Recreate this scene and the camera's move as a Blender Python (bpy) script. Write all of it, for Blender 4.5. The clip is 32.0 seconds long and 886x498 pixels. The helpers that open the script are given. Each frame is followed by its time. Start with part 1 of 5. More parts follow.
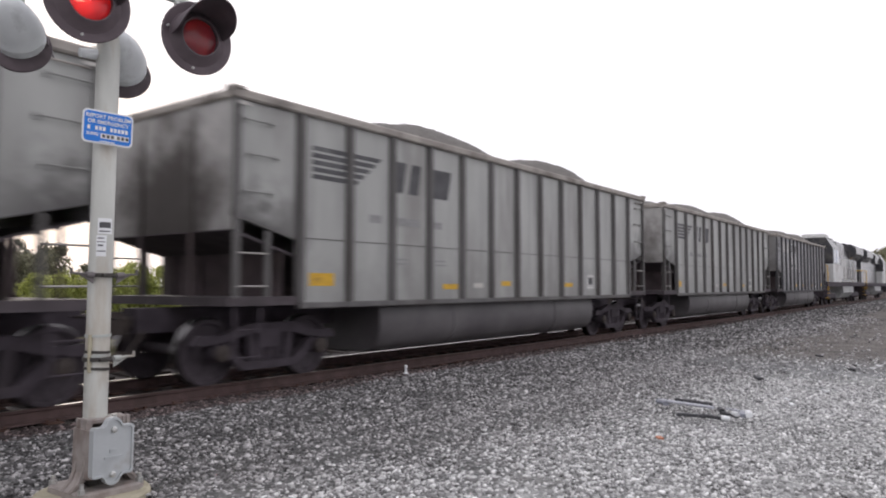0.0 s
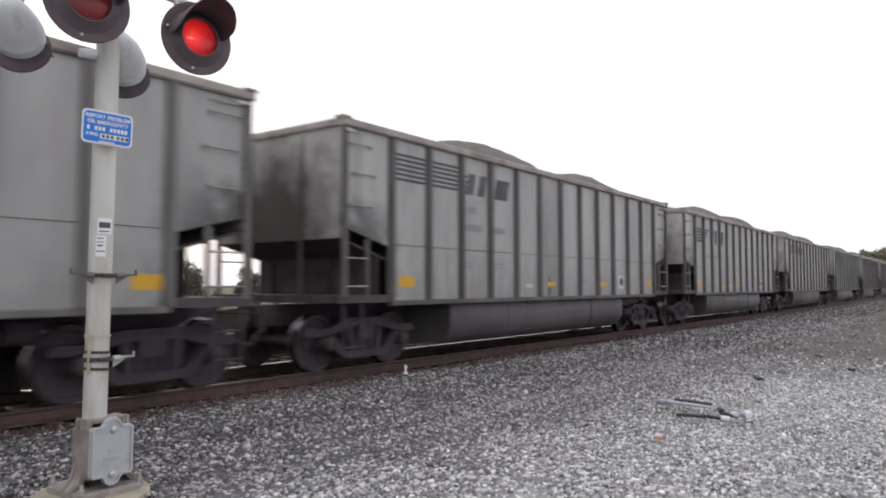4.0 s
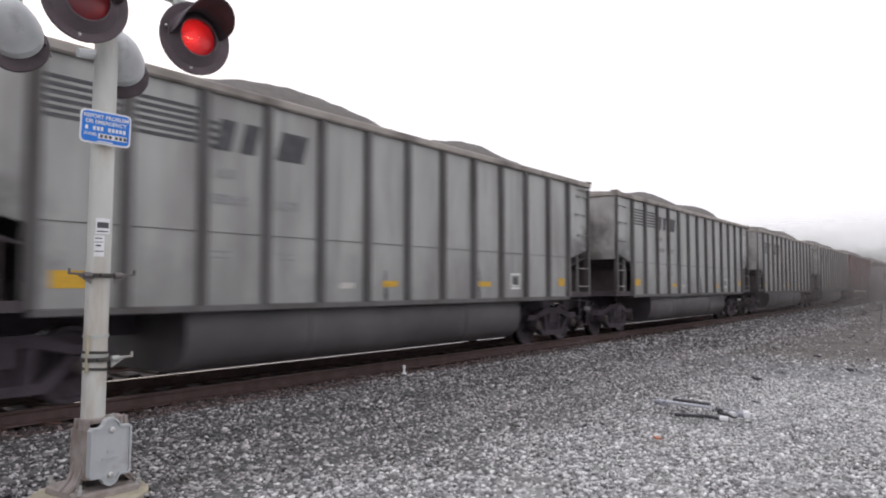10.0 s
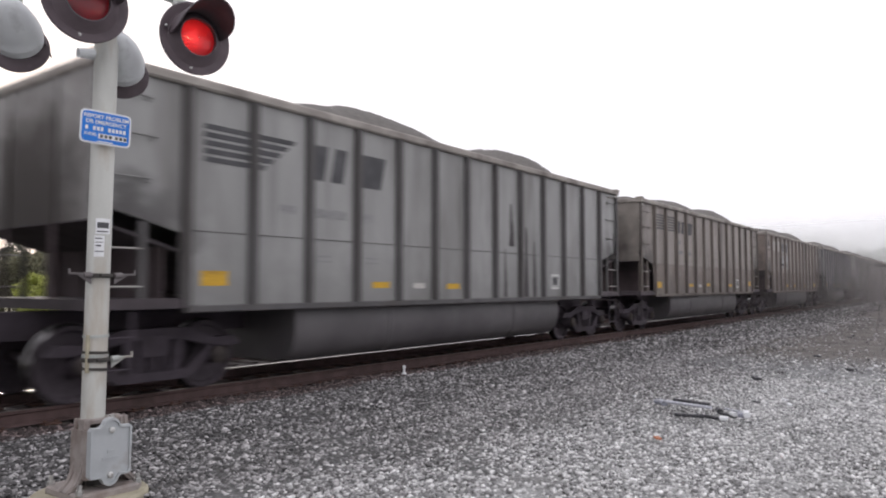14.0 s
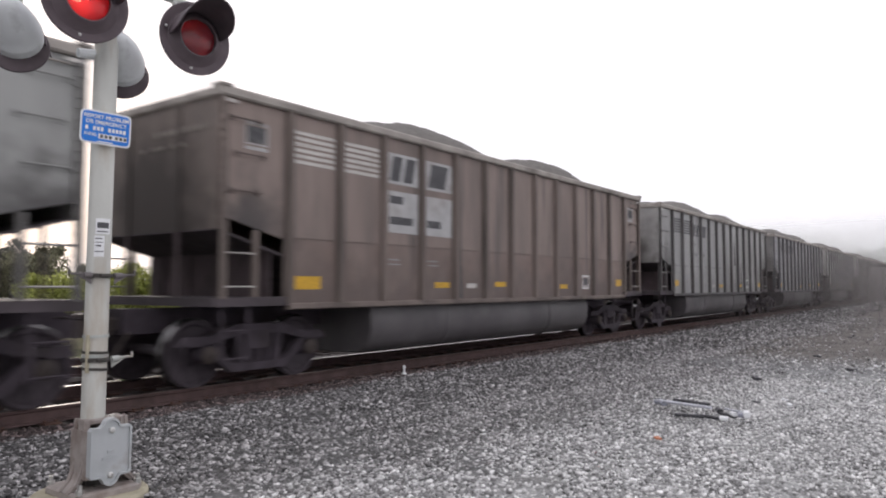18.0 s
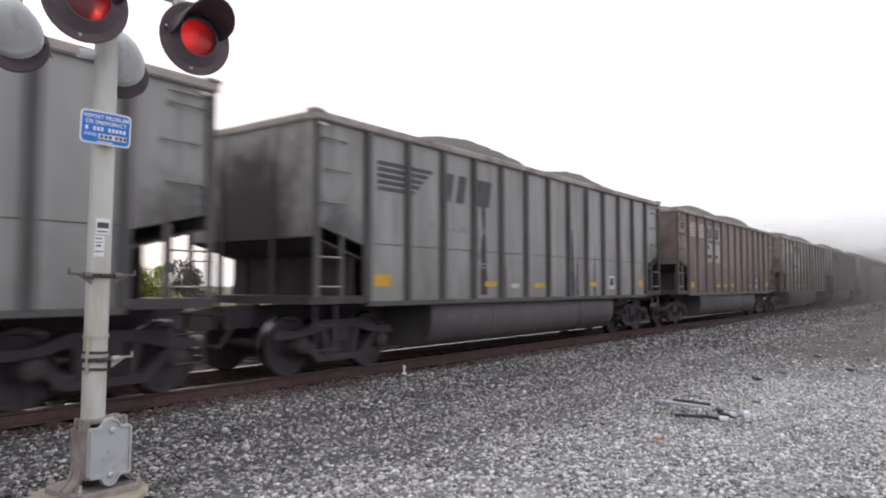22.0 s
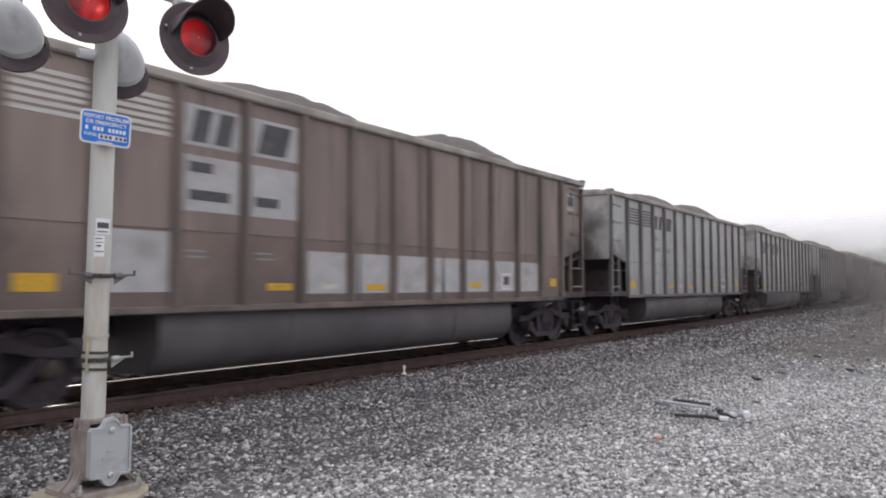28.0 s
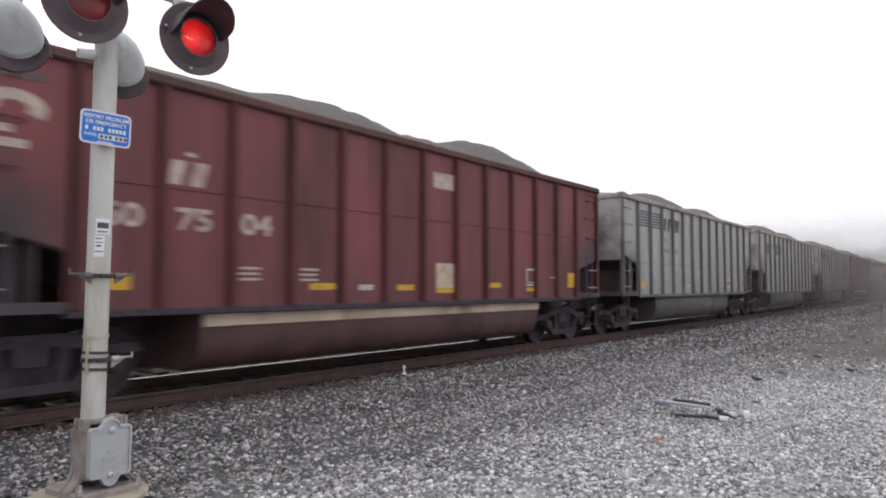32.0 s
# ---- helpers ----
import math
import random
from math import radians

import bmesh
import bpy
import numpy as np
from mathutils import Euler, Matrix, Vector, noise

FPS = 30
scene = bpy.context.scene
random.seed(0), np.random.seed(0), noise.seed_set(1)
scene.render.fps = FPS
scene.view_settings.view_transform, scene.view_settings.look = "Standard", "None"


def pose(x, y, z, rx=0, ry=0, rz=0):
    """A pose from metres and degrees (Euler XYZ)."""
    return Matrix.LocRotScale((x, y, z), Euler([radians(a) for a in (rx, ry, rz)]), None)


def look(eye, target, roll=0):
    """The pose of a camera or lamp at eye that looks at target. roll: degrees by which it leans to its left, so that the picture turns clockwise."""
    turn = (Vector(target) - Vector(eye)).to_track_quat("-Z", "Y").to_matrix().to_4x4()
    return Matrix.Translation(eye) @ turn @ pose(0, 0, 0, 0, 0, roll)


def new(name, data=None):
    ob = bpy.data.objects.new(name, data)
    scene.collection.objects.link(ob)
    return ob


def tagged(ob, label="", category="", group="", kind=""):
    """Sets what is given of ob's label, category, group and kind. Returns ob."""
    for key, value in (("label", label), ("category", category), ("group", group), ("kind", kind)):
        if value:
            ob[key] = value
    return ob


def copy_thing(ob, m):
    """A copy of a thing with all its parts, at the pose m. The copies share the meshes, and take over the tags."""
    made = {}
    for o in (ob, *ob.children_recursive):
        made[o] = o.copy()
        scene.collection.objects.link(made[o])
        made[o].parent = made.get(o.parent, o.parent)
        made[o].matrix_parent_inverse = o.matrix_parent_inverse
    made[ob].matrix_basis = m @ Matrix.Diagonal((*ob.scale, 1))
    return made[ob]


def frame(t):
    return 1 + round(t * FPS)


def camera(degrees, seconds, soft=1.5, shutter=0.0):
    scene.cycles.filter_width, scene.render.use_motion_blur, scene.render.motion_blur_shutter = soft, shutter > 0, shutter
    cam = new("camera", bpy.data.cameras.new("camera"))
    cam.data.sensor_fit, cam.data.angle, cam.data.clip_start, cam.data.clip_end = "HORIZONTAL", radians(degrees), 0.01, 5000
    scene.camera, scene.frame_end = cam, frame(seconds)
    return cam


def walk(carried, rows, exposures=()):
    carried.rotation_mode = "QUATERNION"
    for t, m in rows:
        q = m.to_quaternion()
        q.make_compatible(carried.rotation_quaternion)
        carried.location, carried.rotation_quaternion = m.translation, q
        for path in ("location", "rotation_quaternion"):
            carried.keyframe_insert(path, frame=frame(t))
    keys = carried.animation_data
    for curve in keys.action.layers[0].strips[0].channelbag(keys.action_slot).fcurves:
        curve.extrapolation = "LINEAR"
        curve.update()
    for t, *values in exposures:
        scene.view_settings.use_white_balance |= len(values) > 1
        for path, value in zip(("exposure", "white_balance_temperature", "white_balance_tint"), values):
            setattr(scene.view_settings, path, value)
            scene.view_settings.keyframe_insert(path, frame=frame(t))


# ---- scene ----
# ---------------------------------------------------------------- camera
# x runs along the track (the train goes to +x), y across it, z = 0 on the rail heads
EYE = Vector((0.0, 0.0, 1.368))


def aim(turn, tilt):
    a, b = radians(turn), radians(tilt)
    return look(EYE, EYE + Vector((math.cos(a) * math.cos(b), math.sin(a) * math.cos(b), math.sin(b))))


cam = camera(63.87, 32.0, soft=1.95, shutter=0.2)
walk(cam, [(0.0, aim(36.55, 2.96)), (3.6, aim(36.54, 2.97)), (5.4, aim(36.41, 2.97)), (16.0, aim(36.41, 2.99)),
           (32.0, aim(36.41, 3.0))], exposures=[(0.0, 0.0, 6500, 16), (32.0, 0.0, 6500, 16)])

# ---------------------------------------------------------------- light
SUN_AZ, SUN_EL = radians(67.8), radians(10.2)
world = bpy.data.worlds.new("hazy_sky")
scene.world = world
world.use_nodes = True
wn, wl = world.node_tree.nodes, world.node_tree.links
sky = wn.new("ShaderNodeTexSky")
sky.sky_type, sky.sun_disc = "NISHITA", False
sky.sun_elevation, sky.sun_rotation = SUN_EL, radians(90) - SUN_AZ
sky.air_density, sky.dust_density = 1.0, 4.0
veil = wn.new("ShaderNodeMix")
veil.data_type = "RGBA"
veil.inputs[0].default_value = 0.93
veil.inputs[7].default_value = (8.6, 8.7, 9.0, 1)
wl.new(sky.outputs[0], veil.inputs[6])
wl.new(veil.outputs[2], wn["Background"].inputs[0])
wn["Background"].inputs[1].default_value = 0.13
sun_lamp = bpy.data.lights.new("sun", "SUN")
sun_lamp.energy, sun_lamp.angle, sun_lamp.color = 1.1, radians(6), (1.0, 0.93, 0.82)
sun = new("sun", sun_lamp)
sun.matrix_world = look((0, 0, 60), Vector((0, 0, 60)) - Vector((math.cos(SUN_AZ) * math.cos(SUN_EL), math.sin(SUN_AZ) * math.cos(SUN_EL), math.sin(SUN_EL))))


# ---------------------------------------------------------------- materials
def mat(name, base, rough=0.8, metal=0.0, var=0.25, scale=6.0, stretch=(1, 1, 1), dirt=None, dirt_scale=1.2, dirt_amount=0.5,
        bump=0.0, bump_scale=60.0, rand=0.0, island=False, emit=None, emit_strength=0.0, world_space=False, sharp=0.25, panels=0.0, runs=0.0, cloud=0.0, band=None, speck=None):
    """A node material: base colour varied at two scales, stains of the colour dirt, fine relief."""
    m = bpy.data.materials.new(name)
    m.use_nodes = True
    n, l = m.node_tree.nodes, m.node_tree.links
    bs = n["Principled BSDF"]
    bs.inputs["Roughness"].default_value, bs.inputs["Metallic"].default_value = rough, metal
    tc = n.new("ShaderNodeTexCoord")
    vec = tc.outputs["Object"]
    info = n.new("ShaderNodeObjectInfo")
    if world_space:
        vec = n.new("ShaderNodeNewGeometry").outputs["Position"]
    else:
        sh = n.new("ShaderNodeVectorMath")
        sh.operation = "MULTIPLY_ADD"
        comb = n.new("ShaderNodeCombineXYZ")
        for k in range(3):
            l.new(info.outputs["Random"], comb.inputs[k])
        sh.inputs[1].default_value = (37, 51, 23)
        l.new(comb.outputs[0], sh.inputs[0])
        l.new(vec, sh.inputs[2])
        vec = sh.outputs[0]
    mp = n.new("ShaderNodeMapping")
    mp.inputs["Scale"].default_value = stretch
    l.new(vec, mp.inputs[0])
    nz = n.new("ShaderNodeTexNoise")
    nz.inputs["Scale"].default_value, nz.inputs["Detail"].default_value = scale, 6
    l.new(mp.outputs[0], nz.inputs[0])
    ramp = n.new("ShaderNodeMapRange")
    ramp.inputs[1].default_value, ramp.inputs[2].default_value = 0.25, 0.75
    ramp.inputs[3].default_value, ramp.inputs[4].default_value = 1 - var, 1 + var
    l.new(nz.outputs[0], ramp.inputs[0])
    mul = n.new("ShaderNodeMix")
    mul.data_type, mul.blend_type = "RGBA", "MULTIPLY"
    mul.inputs[0].default_value = 1
    mul.inputs[6].default_value = (*base, 1)
    l.new(ramp.outputs[0], mul.inputs[7])
    col = mul.outputs[2]
    if dirt:
        dz = n.new("ShaderNodeTexNoise")
        dz.inputs["Scale"].default_value, dz.inputs["Detail"].default_value, dz.inputs["Roughness"].default_value = dirt_scale, 5, 0.6
        l.new(mp.outputs[0], dz.inputs[0])
        dr = n.new("ShaderNodeMapRange")
        dr.inputs[1].default_value, dr.inputs[2].default_value = 0.62 - dirt_amount * 0.3, 0.62 - dirt_amount * 0.3 + sharp
        dr.inputs[4].default_value = 0.85
        l.new(dz.outputs[0], dr.inputs[0])
        dm = n.new("ShaderNodeMix")
        dm.data_type = "RGBA"
        dm.inputs[7].default_value = (*dirt, 1)
        l.new(dr.outputs[0], dm.inputs[0])
        l.new(col, dm.inputs[6])
        col = dm.outputs[2]
    if panels:
        # each plate between two posts has weathered by itself; coal soot clings round the end openings
        sx = n.new("ShaderNodeSeparateXYZ")
        l.new(tc.outputs["Object"], sx.inputs[0])

        def calc(op, a, b=0.0, c=0.0):
            t = n.new("ShaderNodeMath")
            t.operation = op
            for k, v in enumerate((a, b, c)):
                if isinstance(v, (int, float)):
                    t.inputs[k].default_value = v
                else:
                    l.new(v, t.inputs[k])
            return t.outputs[0]

        def ease(src, a, b, c, d):
            t = n.new("ShaderNodeMapRange")
            t.interpolation_type = "SMOOTHSTEP"
            for k, v in zip((1, 2, 3, 4), (a, b, c, d)):
                t.inputs[k].default_value = v
            l.new(src, t.inputs[0])
            return t.outputs[0]
        if band:
            # the lower course of plates is browner, stained by what runs off the seam
            bw = n.new("ShaderNodeTexNoise")
            bw.inputs["Scale"].default_value, bw.inputs["Detail"].default_value = 1.4, 5
            l.new(vec, bw.inputs[0])
            bf = calc("MULTIPLY", ease(sx.outputs[2], 2.03, 2.07, 1, 0), ease(bw.outputs[0], 0.3, 0.62, 0.35, 0.95))
            bm_ = n.new("ShaderNodeMix")
            bm_.data_type = "RGBA"
            bm_.inputs[7].default_value = (*band, 1)
            l.new(bf, bm_.inputs[0])
            l.new(col, bm_.inputs[6])
            col = bm_.outputs[2]
        cell = calc("FLOOR", calc("DIVIDE", sx.outputs[0], 1.011))
        wn_ = n.new("ShaderNodeTexWhiteNoise")
        wn_.noise_dimensions = "1D"
        l.new(calc("MULTIPLY_ADD", info.outputs["Random"], 91.7, cell), wn_.inputs["W"])
        pm = n.new("ShaderNodeMix")
        pm.data_type, pm.blend_type = "RGBA", "MULTIPLY"
        pm.inputs[0].default_value = 1
        l.new(col, pm.inputs[6])
        l.new(ease(wn_.outputs[0], 0, 1, 1 - panels, 1 + panels * 0.6), pm.inputs[7])
        sz = n.new("ShaderNodeTexNoise")
        sz.inputs["Scale"].default_value, sz.inputs["Detail"].default_value = 3.2, 6
        l.new(vec, sz.inputs[0])
        ragged = calc("MULTIPLY_ADD", sz.outputs[0], 1.5, -0.75)
        ax = calc("ADD", calc("ABSOLUTE", sx.outputs[0]), ragged)
        az = calc("ADD", sx.outputs[2], ragged)
        soot = calc("MULTIPLY", ease(ax, 5.55, 6.7, 0, 0.9), ease(az, 2.95, 2.1, 0, 1))
        low = ease(az, 2.15, 0.95, 0, 0.16 + 0.5 * runs)
        # coal water running down from the chord and up-splashed from the sill
        rmap = n.new("ShaderNodeMapping")
        rmap.inputs["Scale"].default_value = (3.6, 1.0, 0.2)
        l.new(vec, rmap.inputs[0])
        rz_ = n.new("ShaderNodeTexNoise")
        rz_.inputs["Scale"].default_value, rz_.inputs["Detail"].default_value = 1.0, 5
        l.new(rmap.outputs[0], rz_.inputs[0])
        low = calc("MAXIMUM", low, ease(rz_.outputs[0], 0.55, 0.68, 0, runs))
        sm = n.new("ShaderNodeMix")
        sm.data_type = "RGBA"
        sm.inputs[7].default_value = (0.05, 0.045, 0.045, 1)
        l.new(calc("MAXIMUM", soot, low), sm.inputs[0])
        l.new(pm.outputs[2], sm.inputs[6])
        col = sm.outputs[2]
    if cloud:
        # coal dust spilt over the end has settled in a ragged cloud about the middle of the sheet
        mp2 = n.new("ShaderNodeMapping")
        mp2.inputs["Location"].default_value, mp2.inputs["Scale"].default_value = (0, 0.0, -1.14), (0, 0.48, 0.48)
        l.new(tc.outputs["Object"], mp2.inputs[0])
        ln_ = n.new("ShaderNodeVectorMath")
        ln_.operation = "LENGTH"
        l.new(mp2.outputs[0], ln_.inputs[0])
        cz = n.new("ShaderNodeTexNoise")
        cz.inputs["Scale"].default_value, cz.inputs["Detail"].default_value = 2.2, 6
        l.new(vec, cz.inputs[0])
        ca = n.new("ShaderNodeMath")
        ca.operation = "MULTIPLY_ADD"
        ca.inputs[1].default_value = 0.7
        l.new(cz.outputs[0], ca.inputs[0])
        l.new(ln_.outputs["Value"], ca.inputs[2])
        cr = n.new("ShaderNodeMapRange")
        cr.interpolation_type = "SMOOTHSTEP"
        for q, v in zip((1, 2, 3, 4), (0.62, 1.18, cloud, 0.0)):
            cr.inputs[q].default_value = v
        l.new(ca.outputs[0], cr.inputs[0])
        cm = n.new("ShaderNodeMix")
        cm.data_type = "RGBA"
        cm.inputs[7].default_value = (0.062, 0.052, 0.048, 1)
        l.new(cr.outputs[0], cm.inputs[0])
        l.new(col, cm.inputs[6])
        col = cm.outputs[2]
    if rand:
        src = n.new("ShaderNodeNewGeometry").outputs["Random Per Island"] if island else info.outputs["Random"]
        rr = n.new("ShaderNodeMapRange")
        rr.inputs[3].default_value, rr.inputs[4].default_value = 1 - rand, 1 + rand
        if speck:
            # few bright pieces among many dull ones
            pw = n.new("ShaderNodeMath")
            pw.operation = "POWER"
            pw.inputs[1].default_value = speck[2]
            l.new(src, pw.inputs[0])
            src = pw.outputs[0]
            rr.inputs[3].default_value, rr.inputs[4].default_value = speck[0], speck[1]
        l.new(src, rr.inputs[0])
        rm = n.new("ShaderNodeMix")
        rm.data_type, rm.blend_type = "RGBA", "MULTIPLY"
        rm.inputs[0].default_value = 1
        l.new(col, rm.inputs[6])
        l.new(rr.outputs[0], rm.inputs[7])
        col = rm.outputs[2]
    l.new(col, bs.inputs["Base Color"])
    if bump:
        bz = n.new("ShaderNodeTexNoise")
        bz.inputs["Scale"].default_value, bz.inputs["Detail"].default_value = bump_scale, 4
        l.new(vec, bz.inputs[0])
        bp = n.new("ShaderNodeBump")
        bp.inputs["Strength"].default_value, bp.inputs["Distance"].default_value = bump, 0.02
        l.new(bz.outputs[0], bp.inputs["Height"])
        l.new(bp.outputs[0], bs.inputs["Normal"])
    if emit:
        bs.inputs["Emission Color"].default_value = (*emit, 1)
        bs.inputs["Emission Strength"].default_value = emit_strength
    return m


STREAK = (1.0, 1.0, 0.22)
COAL_DUST = (0.07, 0.06, 0.055)
PAINT = {
    "light": mat("weathered_light_grey_paint", (0.356, 0.362, 0.349), 0.42, var=0.14, scale=2.5, stretch=STREAK, dirt=(0.25, 0.24, 0.23), dirt_amount=0.4, bump=0.1, bump_scale=12, panels=0.05, runs=0.2),
    "grey": mat("weathered_grey_paint", (0.372, 0.377, 0.361), 0.42, var=0.16, scale=2.5, stretch=STREAK, dirt=(0.2, 0.19, 0.18), dirt_amount=0.45, bump=0.1, bump_scale=12, panels=0.05, runs=0.22),
    "mid": mat("dusty_mid_grey_paint", (0.304, 0.305, 0.296), 0.42, var=0.16, scale=2.5, stretch=STREAK, dirt=(0.165, 0.158, 0.15), dirt_amount=0.5, bump=0.1, bump_scale=12, panels=0.06, runs=0.24),
    "dark": mat("sooty_grey_paint", (0.275, 0.275, 0.285), 0.45, var=0.2, scale=2.5, stretch=STREAK, dirt=(0.09, 0.085, 0.085), dirt_amount=0.6, bump=0.1, bump_scale=12, panels=0.08, runs=0.42),
    "tan": mat("dusty_tan_grey_paint", (0.325, 0.291, 0.264), 0.5, var=0.15, scale=2.5, stretch=STREAK, dirt=(0.14, 0.115, 0.1), dirt_amount=0.5, bump=0.1, bump_scale=12, panels=0.12, runs=0.55, band=(0.20, 0.165, 0.145)),
    "brown": mat("rust_brown_paint", (0.248, 0.195, 0.172), 0.58, var=0.18, scale=2.5, stretch=STREAK, dirt=(0.135, 0.11, 0.098), dirt_amount=0.5, bump=0.12, bump_scale=12, panels=0.12, runs=0.62, band=(0.19, 0.14, 0.12)),
    "rust": mat("pale_rust_brown_paint", (0.325, 0.284, 0.256), 0.58, var=0.18, scale=2.5, stretch=STREAK, dirt=(0.17, 0.13, 0.115), dirt_amount=0.45, bump=0.12, bump_scale=12, panels=0.14, runs=0.72, band=(0.225, 0.18, 0.157)),
    "red": mat("oxide_red_paint", (0.20, 0.057, 0.061), 0.65, var=0.16, scale=2.5, stretch=STREAK, dirt=(0.07, 0.028, 0.026), dirt_amount=0.5, bump=0.1, bump_scale=12, panels=0.1, runs=0.18),
}
GRIME = {
    "mid": mat("grimy_post_mid_grey", (0.105, 0.10, 0.10), 0.75, var=0.25, scale=3, stretch=STREAK, dirt=COAL_DUST, dirt_amount=0.5),
    "light": mat("grimy_post_light_grey", (0.17, 0.165, 0.16), 0.75, var=0.25, scale=3, stretch=STREAK, dirt=COAL_DUST, dirt_amount=0.5),
    "grey": mat("grimy_post_grey", (0.125, 0.12, 0.118), 0.75, var=0.25, scale=3, stretch=STREAK, dirt=COAL_DUST, dirt_amount=0.5),
    "dark": mat("grimy_post_dark_grey", (0.085, 0.085, 0.09), 0.75, var=0.25, scale=3, stretch=STREAK, dirt=COAL_DUST, dirt_amount=0.5),
    "tan": mat("grimy_post_tan", (0.165, 0.143, 0.126), 0.8, var=0.25, scale=3, stretch=STREAK, dirt=COAL_DUST, dirt_amount=0.5),
    "brown": mat("grimy_post_brown", (0.175, 0.142, 0.125), 0.8, var=0.25, scale=3, stretch=STREAK, dirt=COAL_DUST, dirt_amount=0.5),
    "rust": mat("grimy_post_rust", (0.185, 0.156, 0.138), 0.8, var=0.25, scale=3, stretch=STREAK, dirt=COAL_DUST, dirt_amount=0.5),
    "red": mat("grimy_post_red", (0.105, 0.027, 0.026), 0.75, var=0.2, scale=3, stretch=STREAK, dirt=(0.04, 0.02, 0.018), dirt_amount=0.4),
}
END_SHEET = {k: mat("sooted_end_sheet_" + k, c, 0.8, var=0.2, scale=2.5, dirt=(0.13, 0.115, 0.105), dirt_amount=0.4, cloud=0.95) for k, c in (
    ("mid", (0.34, 0.33, 0.32)), ("light", (0.43, 0.42, 0.405)), ("grey", (0.42, 0.41, 0.395)), ("dark", (0.21, 0.205, 0.20)), ("tan", (0.25, 0.225, 0.20)),
    ("brown", (0.19, 0.158, 0.14)), ("rust", (0.24, 0.195, 0.17)), ("red", (0.19, 0.062, 0.058)))}
CHORD = mat("dust_coated_chord", (0.37, 0.34, 0.31), 0.85, var=0.2, scale=3, dirt=(0.12, 0.105, 0.095), dirt_amount=0.5)
CHORD_RED = mat("dust_coated_red_chord", (0.12, 0.06, 0.05), 0.85, var=0.2, scale=3, dirt=(0.06, 0.04, 0.035), dirt_amount=0.5)
TAN_BAND = mat("tan_dust_band", (0.60, 0.49, 0.37), 0.9, var=0.2, scale=2, dirt=(0.2, 0.11, 0.09), dirt_amount=0.3)
UNDER = mat("grimy_black_steel", (0.054, 0.043, 0.053), 0.85, 0.0, var=0.35, scale=5, dirt=(0.035, 0.028, 0.026), dirt_amount=0.3)
TUB = mat("sooty_tub_steel", (0.113, 0.105, 0.108), 0.5, var=0.25, scale=1.6, dirt=(0.05, 0.043, 0.048), dirt_scale=0.55, dirt_amount=0.55, sharp=0.35)
TUB_RED = mat("sooty_red_tub_steel", (0.10, 0.05, 0.048), 0.75, var=0.25, scale=1.6, dirt=(0.05, 0.03, 0.028), dirt_amount=0.5)
WHEEL = mat("brown_cast_wheel_steel", (0.055, 0.044, 0.052), 0.8, 0.0, var=0.3, scale=8)
TREAD = mat("polished_steel", (0.16, 0.155, 0.155), 0.18, 1.0, var=0.1, scale=20)
KNUCKLE = mat("worn_coupler_steel", (0.42, 0.40, 0.38), 0.45, 0.6, var=0.25, scale=10, dirt=(0.08, 0.065, 0.055), dirt_amount=0.4)
COUPLER = mat("rusty_coupler_casting", (0.06, 0.047, 0.042), 0.75, 0.1, var=0.3, scale=10, dirt=(0.03, 0.026, 0.025), dirt_amount=0.4)
COAL = mat("dust_crusted_coal", (0.16, 0.15, 0.138), 0.9, var=0.35, scale=14, bump=0.9, bump_scale=30)
INK = mat("faded_black_lettering", (0.075, 0.075, 0.08), 0.7, var=0.3, scale=4, dirt=(0.2, 0.2, 0.2), dirt_amount=0.25)
PALE = mat("faded_white_lettering", (0.55, 0.53, 0.50), 0.7, var=0.2, scale=4, dirt=(0.25, 0.2, 0.18), dirt_amount=0.3)
PALE_TAN = mat("faded_tan_lettering", (0.50, 0.41, 0.35), 0.75, var=0.25, scale=4, dirt=(0.22, 0.13, 0.12), dirt_amount=0.4)
PLATFORM = mat("dark_platform_steel", (0.075, 0.062, 0.068), 0.85, var=0.3, scale=4, dirt=(0.035, 0.03, 0.03), dirt_amount=0.4)
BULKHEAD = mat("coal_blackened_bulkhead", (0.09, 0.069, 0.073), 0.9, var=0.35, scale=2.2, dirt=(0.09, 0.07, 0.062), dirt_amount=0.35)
FADED = mat("faded_grey_lettering", (0.25, 0.25, 0.25), 0.7, var=0.25, scale=5, dirt=(0.34, 0.34, 0.33), dirt_amount=0.45)
PATCH = mat("pale_grey_paint_patch", (0.43, 0.43, 0.43), 0.7, var=0.15, scale=3, dirt=(0.24, 0.2, 0.18), dirt_amount=0.35)
STENCIL = mat("white_stencil_paint", (0.74, 0.74, 0.72), 0.6, var=0.12, scale=6, dirt=(0.4, 0.38, 0.36), dirt_amount=0.25)
FAINT = mat("worn_pale_stencil", (0.25, 0.225, 0.20), 0.8, var=0.3, scale=5, dirt=(0.12, 0.1, 0.09), dirt_amount=0.5)
FAINT_RED = mat("worn_pink_stencil", (0.24, 0.12, 0.11), 0.8, var=0.3, scale=5, dirt=(0.10, 0.04, 0.04), dirt_amount=0.5)
YELLOW = mat("yellow_reflective_sheet", (0.62, 0.36, 0.02), 0.45, var=0.15, scale=5, dirt=(0.25, 0.15, 0.03), dirt_amount=0.25)
STAIN = mat("black_coal_run_stain", (0.095, 0.088, 0.088), 0.85, var=0.45, scale=3, stretch=STREAK)
RUNOFF = mat("black_coal_slurry_streak", (0.06, 0.053, 0.055), 0.8, var=0.4, scale=3, stretch=STREAK)
